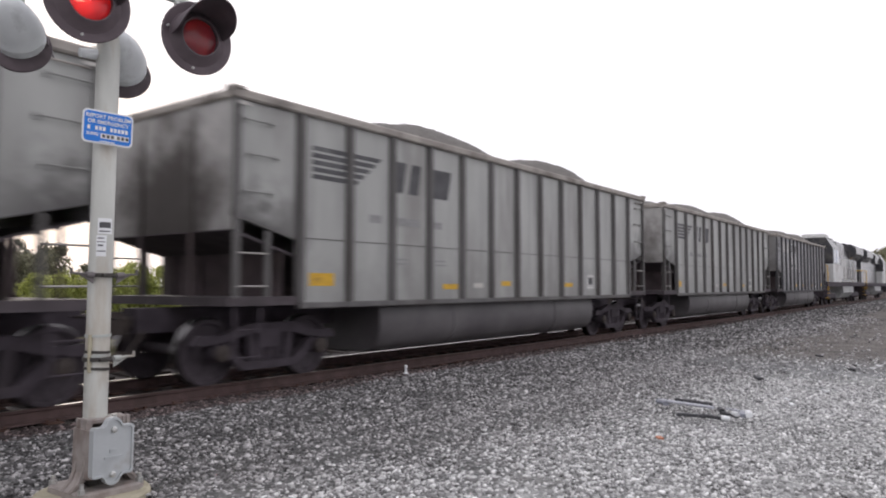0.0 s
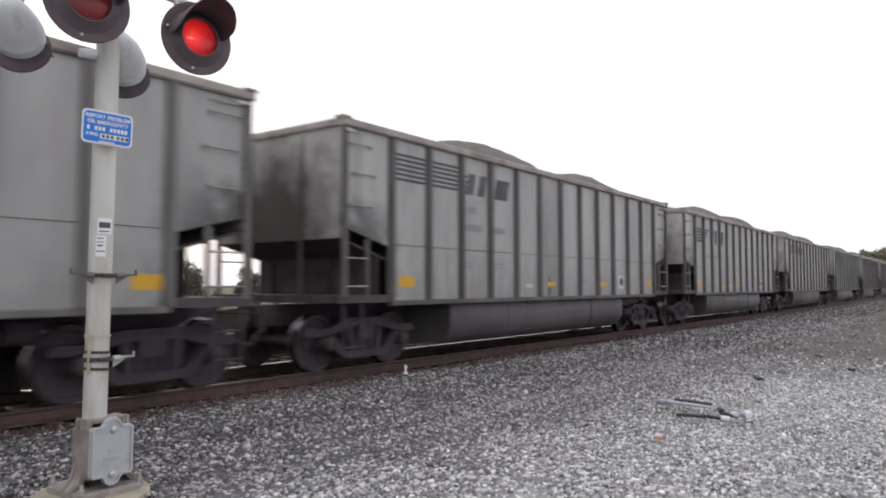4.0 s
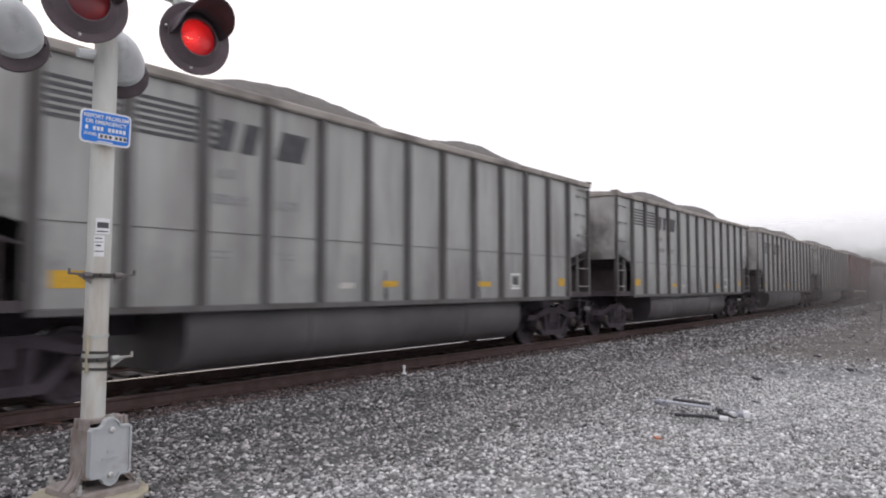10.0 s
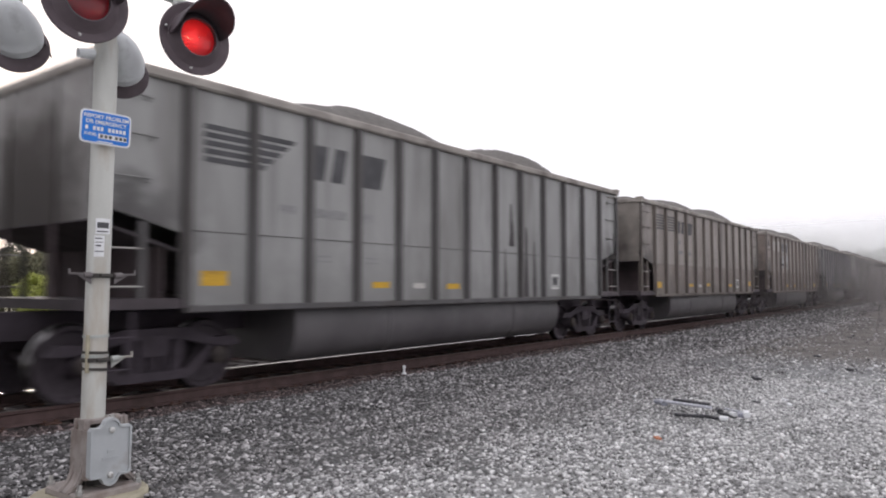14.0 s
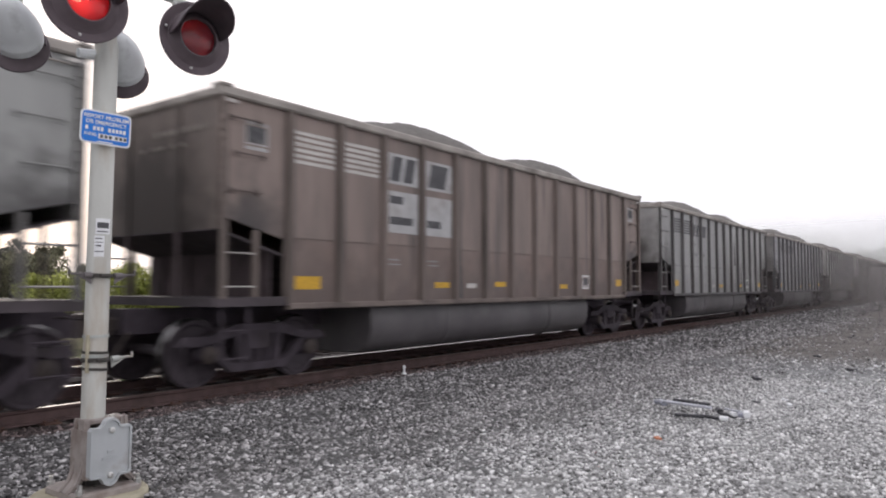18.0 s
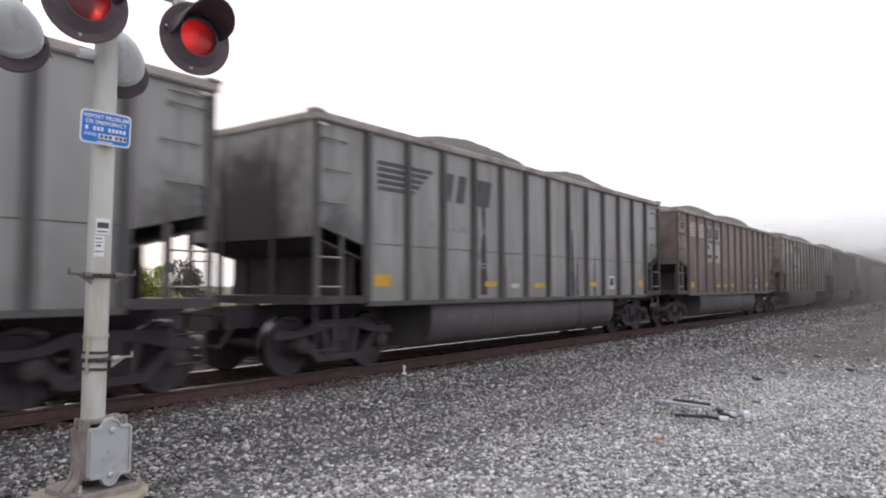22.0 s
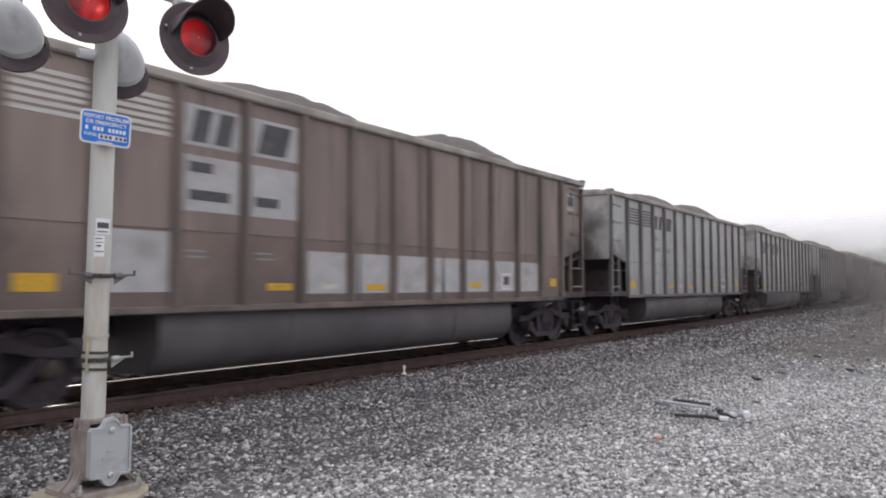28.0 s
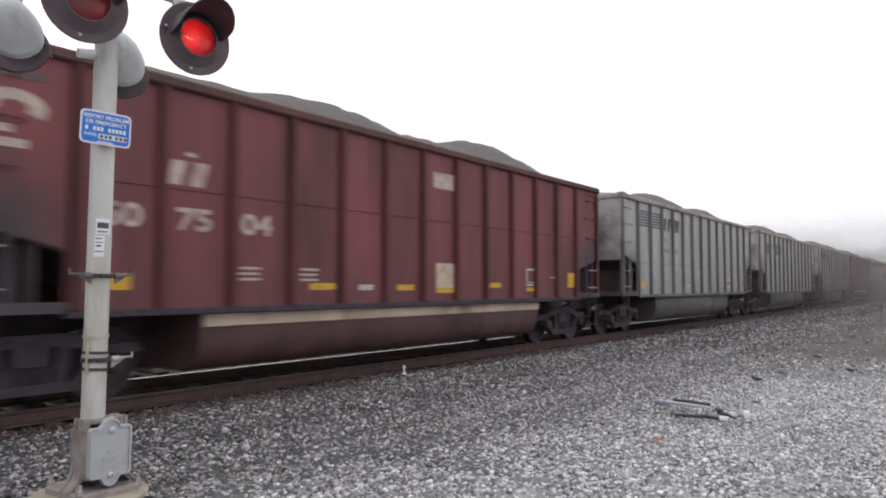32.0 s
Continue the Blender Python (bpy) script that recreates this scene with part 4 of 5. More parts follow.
        if seed % 2 == 0:
            mark(car, "block", PATCH, x0 + 2.35, 1.30, 0.84, 0.72, "paint_patch", "pale grey paint patch", 0.008)
            for i in range(4, 11):
                mark(car, "block", PATCH, x0 + 1.35 + i * 0.995, 1.26, 0.84, 0.62, "paint_patch", "pale grey paint patch", 0.008)
    elif emblem == "round":
        piece("end_stencil", K["end_mark"], FAINT_RED, car, pose(-HALF + 0.01, 0, 0), "faded pale stencil rows")
        mark(car, "ring", PALE_TAN, x0, 0.0, 1, 1, "emblem", "faded white ring emblem")
        mark(car, "block", PALE_TAN, x0 + 0.08, 2.97, 0.55, 0.085, "emblem_bar")
        mark(car, "block", PALE_TAN, x0 + 0.10, 2.82, 0.68, 0.095, "emblem_bar")
        if number == "507720":
            mark(car, "block", YELLOW, x0 + 1.55, 1.74, 0.5, 0.22, "reflector")
        mark(car, "block", GRIME["tan"], x0 + 0.15, 3.55, 0.82, 0.09, "stencil")
        mark(car, "block", PALE_TAN, x0 + 2.58, 3.02, 0.14, 0.055, "emblem")
        for q in (0.0, 0.31):
            mark(car, "em1", PALE_TAN, x0 + 2.32 + q, 2.65, 0.78, 0.62, "emblem")
        for i, pair in enumerate((number[:2], number[2:4], number[4:])):
            piece("car_number", text_mesh(pair, 0.38, bold=0.012), PALE_TAN, car, at(x0 + 1.77 + i * 0.945, -SHEET_Y - 0.016, 2.215, 1.36, 1), "white painted number")
        mark(car, "block", PALE_TAN, x0 + 7.56, 3.20, 0.62, 0.30, "stencil", "faded white square stencil")
        mark(car, "block", TAN_BAND, x0 + 7.64, 1.36, 0.54, 0.46, "stencil", "faded white square stencil")
        mark(car, "block", YELLOW, x0 + 7.64, 1.27, 0.54, 0.085, "reflector")
        mark(car, "square", PALE, x0 + 10.85, 1.40, 1.4, 1.15, "stencil")
        mark(car, "block", YELLOW, x0 + 10.85, 1.28, 0.53, 0.085, "reflector")
        mark(car, "block", PALE_TAN, x0 + 11.93, 1.58, 0.36, 0.035, "stencil")
        mark(car, "block", YELLOW, x0 + 12.80, 1.36, 0.34, 0.36, "reflector")
    for q in range(r.choice((1, 2, 3)) if paint in ("brown", "dark", "tan", "rust") else 0 if red else r.choice((0, 1, 2))):
        mark(car, "run%d" % r.randrange(4), STAIN, x0 + 5.5 + r.randrange(8) * 0.995 + r.uniform(-0.3, 0.3), 1.14, r.uniform(0.07, 0.2), r.uniform(0.4, 1.3), "coal_stain", "black coal run stain", 0.0095)
    RUNS = {"tan": [(5.9, 1.14, 0.10, 2.0), (6.4, 1.5, 0.06, 1.5), (7.35, 1.14, 0.15, 2.3), (7.7, 1.5, 0.16, 1.4), (8.36, 1.14, 0.26, 1.95), (8.84, 1.14, 0.2, 1.15), (9.32, 1.14, 0.42, 1.05), (9.78, 1.14, 0.22, 0.9), (11.0, 1.3, 0.12, 1.2)],
            "rust": [(5.72, 1.14, 0.24, 2.3), (8.3, 1.2, 0.12, 0.9), (10.5, 1.3, 0.28, 2.3), (10.85, 1.14, 0.3, 1.9), (11.6, 1.14, 0.26, 1.6), (12.4, 1.14, 0.2, 0.9)]}
    RUNS["streaked"] = [(5.35, 1.14, 0.2, 2.2), (5.9, 1.14, 0.24, 1.9), (6.4, 1.2, 0.14, 1.6), (3.3, 1.14, 0.2, 1.3), (2.6, 1.14, 0.16, 0.9), (7.2, 1.14, 0.14, 1.0), (8.2, 1.14, 0.17, 1.3), (9.9, 1.14, 0.14, 1.6), (10.6, 1.14, 0.14, 1.8)]
    RUNS["run_down"] = [(4.3, 1.9, 0.2, 1.5), (4.62, 1.2, 0.18, 2.1), (8.5, 1.14, 0.13, 1.6), (8.75, 1.14, 0.1, 0.9)]
    RUNS["splashed"] = [(8.9, 2.2, 0.14, 0.9), (9.5, 1.14, 0.13, 1.5), (9.85, 1.14, 0.1, 1.2)]
    if number in RUNS or (emblem == "patch" and number != "clean"):
        for i, (x, z, w, h) in enumerate(RUNS.get(number, RUNS.get(paint, ()))):
            mark(car, "run%d" % (i % 4), RUNOFF, x0 + x, z, w * 1.5, h, "coal_run", "black coal run stain", 0.0092)
    if red:
        # this kind is longer in the body
        for ch in car.children:
            if ch.name.startswith(("truck", "coupler")):
                ch.matrix_basis = Matrix.Translation((ch.matrix_basis.translation.x * 0.013, 0, 0)) @ ch.matrix_basis
            else:
                marked = ch.name.startswith(("emblem", "stencil", "reflector", "car_number"))
                ch.matrix_basis = Matrix.Diagonal((0.997 if marked else 1.013, 1, 1.0 if ch.name.startswith("coal_load") else 0.982, 1)) @ ch.matrix_basis
    return car


# ---------------------------------------------------------------- locomotives
LOCO_BLACK = mat("black_locomotive_paint", (0.035, 0.035, 0.04), 0.25, var=0.25, scale=2, dirt=(0.11, 0.10, 0.095), dirt_amount=0.5)
LOCO_GLASS = mat("blue_grey_cab_glass", (0.13, 0.19, 0.28), 0.1, var=0.1)
# pale colour paints the sky's glare on the black cab and nearby doors
LOCO_GLARE = mat("pale_glare_cab_paint", (0.60, 0.60, 0.59), 0.5, var=0.15, scale=2, dirt=(0.30, 0.28, 0.26), dirt_amount=0.4)
# dusty grey with the sky's reflection in black paint put into it
LOCO_DUST_GLARE = mat("dusty_grey_glare_paint", (0.33, 0.33, 0.33), 0.5, var=0.2, scale=1.5, dirt=(0.12, 0.12, 0.12), dirt_amount=0.5)


def locomotive():
    """A six-axle diesel, its cab at +x; 22.3 m over the couplers."""
    lo = thing("locomotive", "black diesel locomotive with white stripes and yellow handrails", "locomotive", group="coal train")

    def add(name, s, m, label="", smooth=False):
        return piece(name, s.mesh(name, smooth), m, lo, None, label)
    add("frame", Shape().box(-10.6, 10.6, -1.5, 1.5, 1.25, 1.55).box(-10.7, -10.5, -1.45, 1.45, 0.55, 1.5).box(10.5, 10.7, -1.45, 1.45, 0.55, 1.5), UNDER)
    add("long_hood", Shape().loop([[(x, -0.95, 1.55), (x, -0.95, 3.95), (x, -0.7, 4.25), (x, 0.7, 4.25), (x, 0.95, 3.95), (x, 0.95, 1.55)] for x in (-9.6, 4.19)]), LOCO_BLACK)
    add("radiator", Shape().loop([[(x, -0.97, 3.4), (x, -1.52, 3.85), (x, -1.52, 4.35), (x, -1.1, 4.62), (x, 1.1, 4.62), (x, 1.52, 4.35), (x, 1.52, 3.85), (x, 0.97, 3.4)] for x in (-9.7, -4.6)]), LOCO_BLACK)
    add("dynamic_brake", Shape().loop([[(x, -1.2, 3.5), (x, -1.25, 4.3), (x, -0.9, 4.55), (x, 0.9, 4.55), (x, 1.25, 4.3), (x, 1.2, 3.5)] for x in (0.5, 4.6)]), LOCO_BLACK)
    cab = add("cab", Shape().loop([[(x, -1.52, 1.55), (x, -1.52, 2.75), (x, 1.52, 2.75), (x, 1.52, 1.55)] for x in (4.2, 8.2)]), LOCO_GLARE)
    cab = add("cab_top", Shape().loop([[(x, -1.52, 2.754), (x, -1.52, 3.8), (x, -1.1, 4.5), (x, 1.1, 4.5), (x, 1.52, 3.8), (x, 1.52, 2.754)] for x in (5.25, 8.2)]), LOCO_BLACK)
    add("cab_roof", Shape().box(5.1, 8.5, -1.12, 1.12, 4.504, 4.56), LOCO_GLARE)
    add("air_conditioner", Shape().bar((6.0, 0.2, 4.68), (7.6, 0.2, 4.68), 1.5, 0.24, 0.2), LOCO_GLARE, "pale roof-mounted cooling unit")
    add("exhaust_stack", Shape().box(-1.2, -0.4, -0.35, 0.35, 4.25, 4.62), UNDER)
    for i in range(3):
        add("horn", Shape().lathe((5.2, -0.3 + 0.3 * i, 4.66), (1, 0, 0), [(0, 0.03), (0.3, 0.035), (0.5, 0.09)], 10), KNUCKLE)
    for x in (5.6, 6.8):
        piece("window", Shape().box(x, x + 1.0, 1.52, 1.535, 2.85, 3.72).mesh("window"), LOCO_GLASS, cab)
    add("nose", Shape().loop([[(x, -0.9, 1.55), (x, -0.9, h), (x, 0.9, h), (x, 0.9, 1.55)] for x, h in ((8.22, 3.3), (9.8, 2.9))]), LOCO_BLACK)
    add("fuel_tank", Shape().loop([[(x, -1.4, 1.24), (x, -1.45, 0.8), (x, -1.1, 0.42), (x, 1.1, 0.42), (x, 1.45, 0.8), (x, 1.4, 1.24)] for x in (-2.9, 2.9)]), LOCO_DUST_GLARE)
    for i in range(9):
        add("hood_door", Shape().box(-8.9 + i * 1.0, -8.05 + i * 1.0, 0.955, 0.975, 1.8, 3.3), LOCO_GLARE if i > 5 else LOCO_DUST_GLARE if i % 3 else LOCO_BLACK)
    for i in range(5):
        add("stripe", Shape().box(9.8, 9.84, -0.9, 0.9, 1.7 + i * 0.24, 1.83 + i * 0.24), WHITE, "white end stripe")
        add("stripe", Shape().box(9.2 - 0.12 * i, 9.78, 0.903, 0.92, 1.7 + i * 0.24, 1.83 + i * 0.24), WHITE, "white end stripe")
    for x in (-10.4, 10.4):
        add("handrail", Shape().tube((x, -1.48, 1.0), (x, -1.48, 2.6), 0.03, n=8).tube((x, 1.48, 1.0), (x, 1.48, 2.6), 0.03, n=8).tube((x, -1.48, 2.6), (x, 1.48, 2.6), 0.025, n=8), YELLOW, "yellow end handrail")
    rl = Shape().tube((-10.4, 1.5, 2.6), (5.0, 1.5, 2.6), 0.02, n=6)
    for i in range(9):
        rl.tube((-10.2 + i * 1.85, 1.5, 1.55), (-10.2 + i * 1.85, 1.5, 2.6), 0.018, n=6)
    add("side_handrail", rl, KNUCKLE)
    for x in (-10.35, 10.35):
        st = Shape()
        for z in (0.5, 0.8, 1.1):
            st.box(x - 0.25, x + 0.25, 1.3, 1.55, z, z + 0.03)
        add("steps", st, YELLOW)
    fan = Shape()
    for x in (-8.6, -6.9, -5.4):
        fan.lathe((x, 0, 4.6), (0, 0, 1), [(0, 0.65), (0.12, 0.65), (0.14, 0.55)], 18)
    add("fans", fan, UNDER)
    for sx in (-6.7, 6.7):
        tr = piece("truck", Shape().bar((sx - 2.3, -1.05, 0.62), (sx + 2.3, -1.05, 0.62), 0.12, 0.34, 0.2).bar((sx - 2.3, 1.05, 0.62), (sx + 2.3, 1.05, 0.62), 0.12, 0.34, 0.2).box(sx - 0.4, sx + 0.4, -1, 1, 0.5, 1.2).mesh("truck"), UNDER, lo)
        for a in (-1.95, 0, 1.95):
            w = piece("wheelset", K["wheelset"], [WHEEL, TREAD], tr)
            w.matrix_parent_inverse = Matrix.Translation((sx + a, 0, 0.457))
    return lo


# ---------------------------------------------------------------- crossing signal
LENS = bpy.data.materials.new("red_lens_glass")
LENS.use_nodes = True
ln, ll = LENS.node_tree.nodes, LENS.node_tree.links
ln["Principled BSDF"].inputs["Base Color"].default_value = (0.15, 0.032, 0.042, 1)
ln["Principled BSDF"].inputs["Roughness"].default_value = 0.22
tl = ln.new("ShaderNodeBsdfTranslucent")
tl.inputs[0].default_value = (0.8, 0.03, 0.035, 1)
tp = ln.new("ShaderNodeBsdfTransparent")
tp.inputs[0].default_value = (0.95, 0.20, 0.15, 1)
m1, m2 = ln.new("ShaderNodeMixShader"), ln.new("ShaderNodeMixShader")
m1.inputs[0].default_value, m2.inputs[0].default_value = 0.12, 0.26
ll.new(tl.outputs[0], m1.inputs[1])
ll.new(tp.outputs[0], m1.inputs[2])
ll.new(ln["Principled BSDF"].outputs[0], m2.inputs[1])
ll.new(m1.outputs[0], m2.inputs[2])
ll.new(m2.outputs[0], ln["Material Output"].inputs[0])
LIT = mat("glowing_red_reflector", (0.3, 0.02, 0.02), 0.5, var=0.05, emit=(1.0, 0.10, 0.07), emit_strength=6.5)
FILAMENT = mat("glowing_filament", (0.5, 0.1, 0.05), 0.5, var=0.05, emit=(1.0, 0.6, 0.4), emit_strength=95.0)
UNLIT = mat("dark_reflector_back", (0.10, 0.01, 0.012), 0.5, var=0.1)
MX, MY = 2.352, 4.51


def flasher(sig, x, y, z, facing):
    """One lamp unit; facing -1 looks to -y, +1 to +y. Returns its turning reflector."""
    m = pose(x, y, z, 0, 0, -9) if facing < 0 else pose(x, y, z, 14, 0, 147)
    k = 1.0 if facing < 0 else 0.83
    prof = [(-0.02, 0.15), (-0.02, 0.178), (0.05, 0.182), (0.055, 0.178), (0.13, 0.166), (0.22, 0.138), (0.31, 0.096), (0.37, 0.052), (0.385, 0.025), (0.39, 0.0005)]
    if facing < 0:
        prof = [(d * 0.57, q * 0.72 if d > 0 else q * 0.86) for d, q in prof]
    s = Shape().lathe((0, 0.10, 0), (0, 1, 0), prof, 28, 0, False)
    s.box(-0.012, 0.012, 0.20, 0.36, 0.06, 0.19)
    unit = piece("flasher", s.mesh("flasher", True), HOUSING, sig, m @ Matrix.Diagonal((k, 1, k, 1)), "light grey lamp housing with a black hood")
    s = Shape().lathe((0, 0, 0), (0, 1, 0), [(0.075, 0.15), (0.045, 0.20), (0.035, 0.245), (0.04, 0.252), (0.055, 0.25), (0.075, 0.20), (0.09, 0.15)], 36, 0, False)
    bk = piece("background", s.mesh("background", True), BLACK, unit, None if facing < 0 else Matrix.Translation((0, -0.03, -0.035)) @ Matrix.Diagonal((0.84, 1, 0.84, 1)), "round black background")
    if facing < 0:
        piece("lens_ring", Shape().lathe((0, 0, 0), (0, 1, 0), [(0.10, 0.155), (0.10, 0.126), (-0.012, 0.126), (-0.012, 0.134), (0.03, 0.165), (0.05, 0.20)], 32, 0, False).mesh("lens_ring", True), BLACK, bk)
    for a in (170, 262):
        piece("bolt", Shape().lathe((0.215 * math.cos(radians(a)), 0.04, 0.215 * math.sin(radians(a))), (0, -1, 0), [(0, 0.009), (0.012, 0.009), (0.015, 0.003)], 8).mesh("bolt"), BOLT, bk)
    n, a0, a1 = 26, 0.05 * math.pi, 1.02 * math.pi
    outer, inner = [], []
    for i in range(n + 1):
        a = a0 + (a1 - a0) * i / n
        reach = 0.30 * (0.12 + 0.86 * math.sin(max(0.0, min(math.pi, (a - a0) / (a1 - a0) * math.pi))) ** 0.5)
        for lst, r in ((outer, 0.184), (inner, 0.177)):
            lst.append([(r * math.cos(a), 0.07, r * math.sin(a)), (r * 1.06 * math.cos(a), -reach, r * 1.06 * math.sin(a))])
    hs = Shape()
    hs.loop([[o[0], o[1], i[1], i[0]] for o, i in zip(outer, inner)])
    piece("hood", hs.mesh("hood", True), BLACK, unit, None, "black visor hood")
    if facing > 0:
        piece("lens", Shape().lathe((0, 0.06, 0), (0, 1, 0), [(0.0, 0.145), (-0.02, 0.11), (-0.03, 0.01)], 24).mesh("lens", True), LENS, unit, None, "dark red lens")
        return None
    piece("lens", Shape().lathe((0, 0.02, 0), (0, 1, 0), [(0.03, 0.126), (0.0, 0.126), (-0.014, 0.095), (-0.022, 0.045), (-0.024, 0.004)], 28, 0, False).mesh("lens", True), LENS, unit, None, "round red lens")
    s = Shape()
    s.lathe((0, -0.03, 0), (0, 1, 0), [(-0.006, 0.060), (-0.004, 0.001)], 24, 0, False)
    s.lathe((0, 0, 0), (0, 1, 0), [(0.004, 0.10), (0.006, 0.001)], 24, 1, False)
    s.box(-0.062, -0.012, -0.098, -0.09, -0.004, 0.004, 2)
    me = s.mesh("bulb_reflector")
    bulb = piece("bulb_reflector", me, [LIT, UNLIT, FILAMENT], unit, None, "turning lamp reflector, lit on one face")
    bulb.matrix_parent_inverse = Matrix.Translation((0, 0.155, 0))
    return bulb


def crossing_signal():
    sig = thing("crossing_signal", "silver-painted railroad crossing mast with red flashers on a concrete foot", "crossing signal", pose(MX, MY, 0.0, 0, 0.7, 0))
    piece("mast", Shape().lathe((0, 0, 0.50), (0, 0, 1), [(0, 0.072), (3.05, 0.072), (3.07, 0.06), (3.10, 0.01)], 28).mesh("mast", True), MASTPAINT, sig)
    # cast base with its junction box
    a, b = 0.25, 0.26
    s = Shape().loop([[(x * k, y * k, z) for x, y in ((-a, -b + 0.06), (-a + 0.06, -b), (a - 0.06, -b), (a, -b + 0.06), (a, b - 0.06), (a - 0.06, b), (-a + 0.06, b), (-a, b - 0.06))] for z, k in ((0.075, 1), (0.108, 1), (0.118, 0.94))])
    base = piece("base", s.mesh("base"), CASTING, sig, Matrix.Translation((0.025, 0, 0)) @ Matrix.Diagonal((0.88, 0.86, 1.01, 1)), "grey cast junction-box base")
    for sx in (-1, 1):
        line = [(0.145, 0.535), (0.15, 0.42), (0.15, 0.30), (0.16, 0.23), (0.185, 0.17), (0.225, 0.13), (0.25, 0.115)]
        leg = [(sx * x, z) for x, z in line] + [(sx * (x - 0.035), z - 0.006) for x, z in reversed(line)]
        piece("leg", Shape().plate(leg, -0.13, 0.03).mesh("leg", True), CASTING, base)
        piece("leg_rib", Shape().plate([(sx * (x + 0.014), z) for x, z in line] + [(sx * (x - 0.01), z) for x, z in reversed(line)], -0.142, -0.112).plate([(sx * (x + 0.012), z) for x, z in line] + [(sx * (x - 0.01), z) for x, z in reversed(line)], -0.03, 0.0).mesh("leg_rib", True), CASTING, base)
    piece("neck", Shape().bar((0, 0, 0.10), (0, 0, 0.52), 0.17, 0.17, 0.25).mesh("neck"), BAND, base)
    s = Shape().bar((0, 0, 0.185), (0, 0, 0.475), 0.29, 0.27, 0.08)
    piece("junction_box", s.mesh("junction_box"), CASTING, base, pose(-0.02, -0.08, 0))
    piece("cap_plate", Shape().bar((-0.15, -0.045, 0.515), (0.15, -0.045, 0.515), 0.15, 0.03, 0.2).mesh("cap_plate"), CASTING, base)
    quarter = [(0.135, 0.15), (0.148, 0.135), (0.148, 0.0)]
    lobe = [(0.06 * math.cos(radians(q)), 0.15 + 0.055 * math.sin(radians(q))) for q in (90, 65, 40, 15)] + [(0.075, 0.15)]
    half = lobe + quarter[:2]
    out = [(x, 0.345 + z) for x, z in half] + [(x, 0.345 - z) for x, z in reversed(half)] + [(-x, 0.345 - z) for x, z in half[1:]] + [(-x, 0.345 + z) for x, z in reversed(half[1:])]
    s = Shape().plate(out, -0.245, -0.205)
    s.plate([(x * 0.9, 0.345 + (z - 0.345) * 0.91) for x, z in out], -0.247, -0.245)
    ring_o, ring_i = out, [(x * 0.91, 0.345 + (z - 0.345) * 0.92) for x, z in out]
    q = len(out)
    s.add([(x, y, z) for r_ in (ring_o, ring_i) for y in (-0.262, -0.245) for x, z in r_],
          [f for i in range(q) for f in ((i, (i + 1) % q, 2 * q + (i + 1) % q, 2 * q + i), (i, (i + 1) % q, q + (i + 1) % q, q + i), (2 * q + i, 2 * q + (i + 1) % q, 3 * q + (i + 1) % q, 3 * q + i))])
    cov = piece("cover", s.mesh("cover"), COVER, base, pose(-0.02, 0, 0), "grey cast cover plate")
    for z in (0.205, 0.475):
        piece("bolt", Shape().lathe((0, -0.25, z), (0, -1, 0), [(0, 0.02), (0.018, 0.02), (0.024, 0.012)], 8).mesh("bolt"), BOLT, cov)
    for z, w in ((0.34, 0.05), (0.30, 0.12)):
        piece("cast_lettering", Shape().box(-w / 2, w / 2, -0.257, -0.252, z, z + 0.015).mesh("cast_lettering"), COVER, cov)
    for sx in (-1, 1):
        for sy in (-1, 1):
            piece("anchor_bolt", Shape().tube((sx * 0.21, sy * 0.21, 0.09), (sx * 0.21, sy * 0.21, 0.17), 0.016, n=8).tube((sx * 0.21, sy * 0.21, 0.11), (sx * 0.21, sy * 0.21, 0.14), 0.028, n=6).mesh("anchor_bolt"), BOLT, base)
    piece("collar", Shape().lathe((0, 0, 0.49), (0, 0, 1), [(0, 0.085), (0.03, 0.085), (0.04, 0.078), (0.045, 0.074)], 24).mesh("collar", True), GALV, base)
    piece("set_screw", Shape().tube((0.06, -0.10, 0.50), (0.06, -0.10, 0.545), 0.022, n=8).mesh("set_screw"), BOLT, base)
    # straps, step brackets, cable
    for z, tilt, metal in ((1.05, -2, GALV), (0.945, 3, BAND), (0.925, -1, GALV), (0.84, 4, BAND)):
        piece("strap", Shape().lathe((0, 0, 0), (0, 0, 1), [(-0.009, 0.073), (-0.009, 0.078), (0.009, 0.078), (0.009, 0.073)], 24, 0, False).mesh("strap"), metal, sig, pose(0, 0, z, 0, tilt, 0))
    piece("conduit", Shape().tube((-0.066, -0.033, 0.82), (-0.066, -0.033, 1.06), 0.014, n=8).mesh("conduit"), CONCRETE, sig)

    def bracket(z, sx, name):
        s = Shape().bar((sx * 0.07, -0.02, 0), (sx * 0.215, -0.02, 0.005), 0.022, 0.014).bar((sx * 0.213, -0.02, 0), (sx * 0.213, -0.02, 0.035), 0.014, 0.016)
        s.plate([(sx * 0.075, -0.06), (sx * 0.075, 0.0), (sx * 0.17, 0.0)], -0.024, -0.016).tube((sx * 0.075, -0.02, -0.005), (sx * 0.125, -0.02, -0.002), 0.02, n=10)
        piece(name, s.mesh(name), DARKGALV if z > 1.2 else GALV, sig, pose(0, -0.04, z))
    bracket(1.44, -1, "step_bracket")
    bracket(1.44, 1, "step_bracket")
    bracket(0.905, 1, "step_bracket")
    for z in (1.435, 0.90):
        piece("clamp", Shape().lathe((0, 0, z), (0, 0, 1), [(-0.013, 0.074), (-0.013, 0.085), (0.013, 0.085), (0.013, 0.074)], 20, 0, False).bar((-0.035, -0.095, z), (0.04, -0.095, z), 0.03, 0.02).mesh("clamp"), BAND, sig)
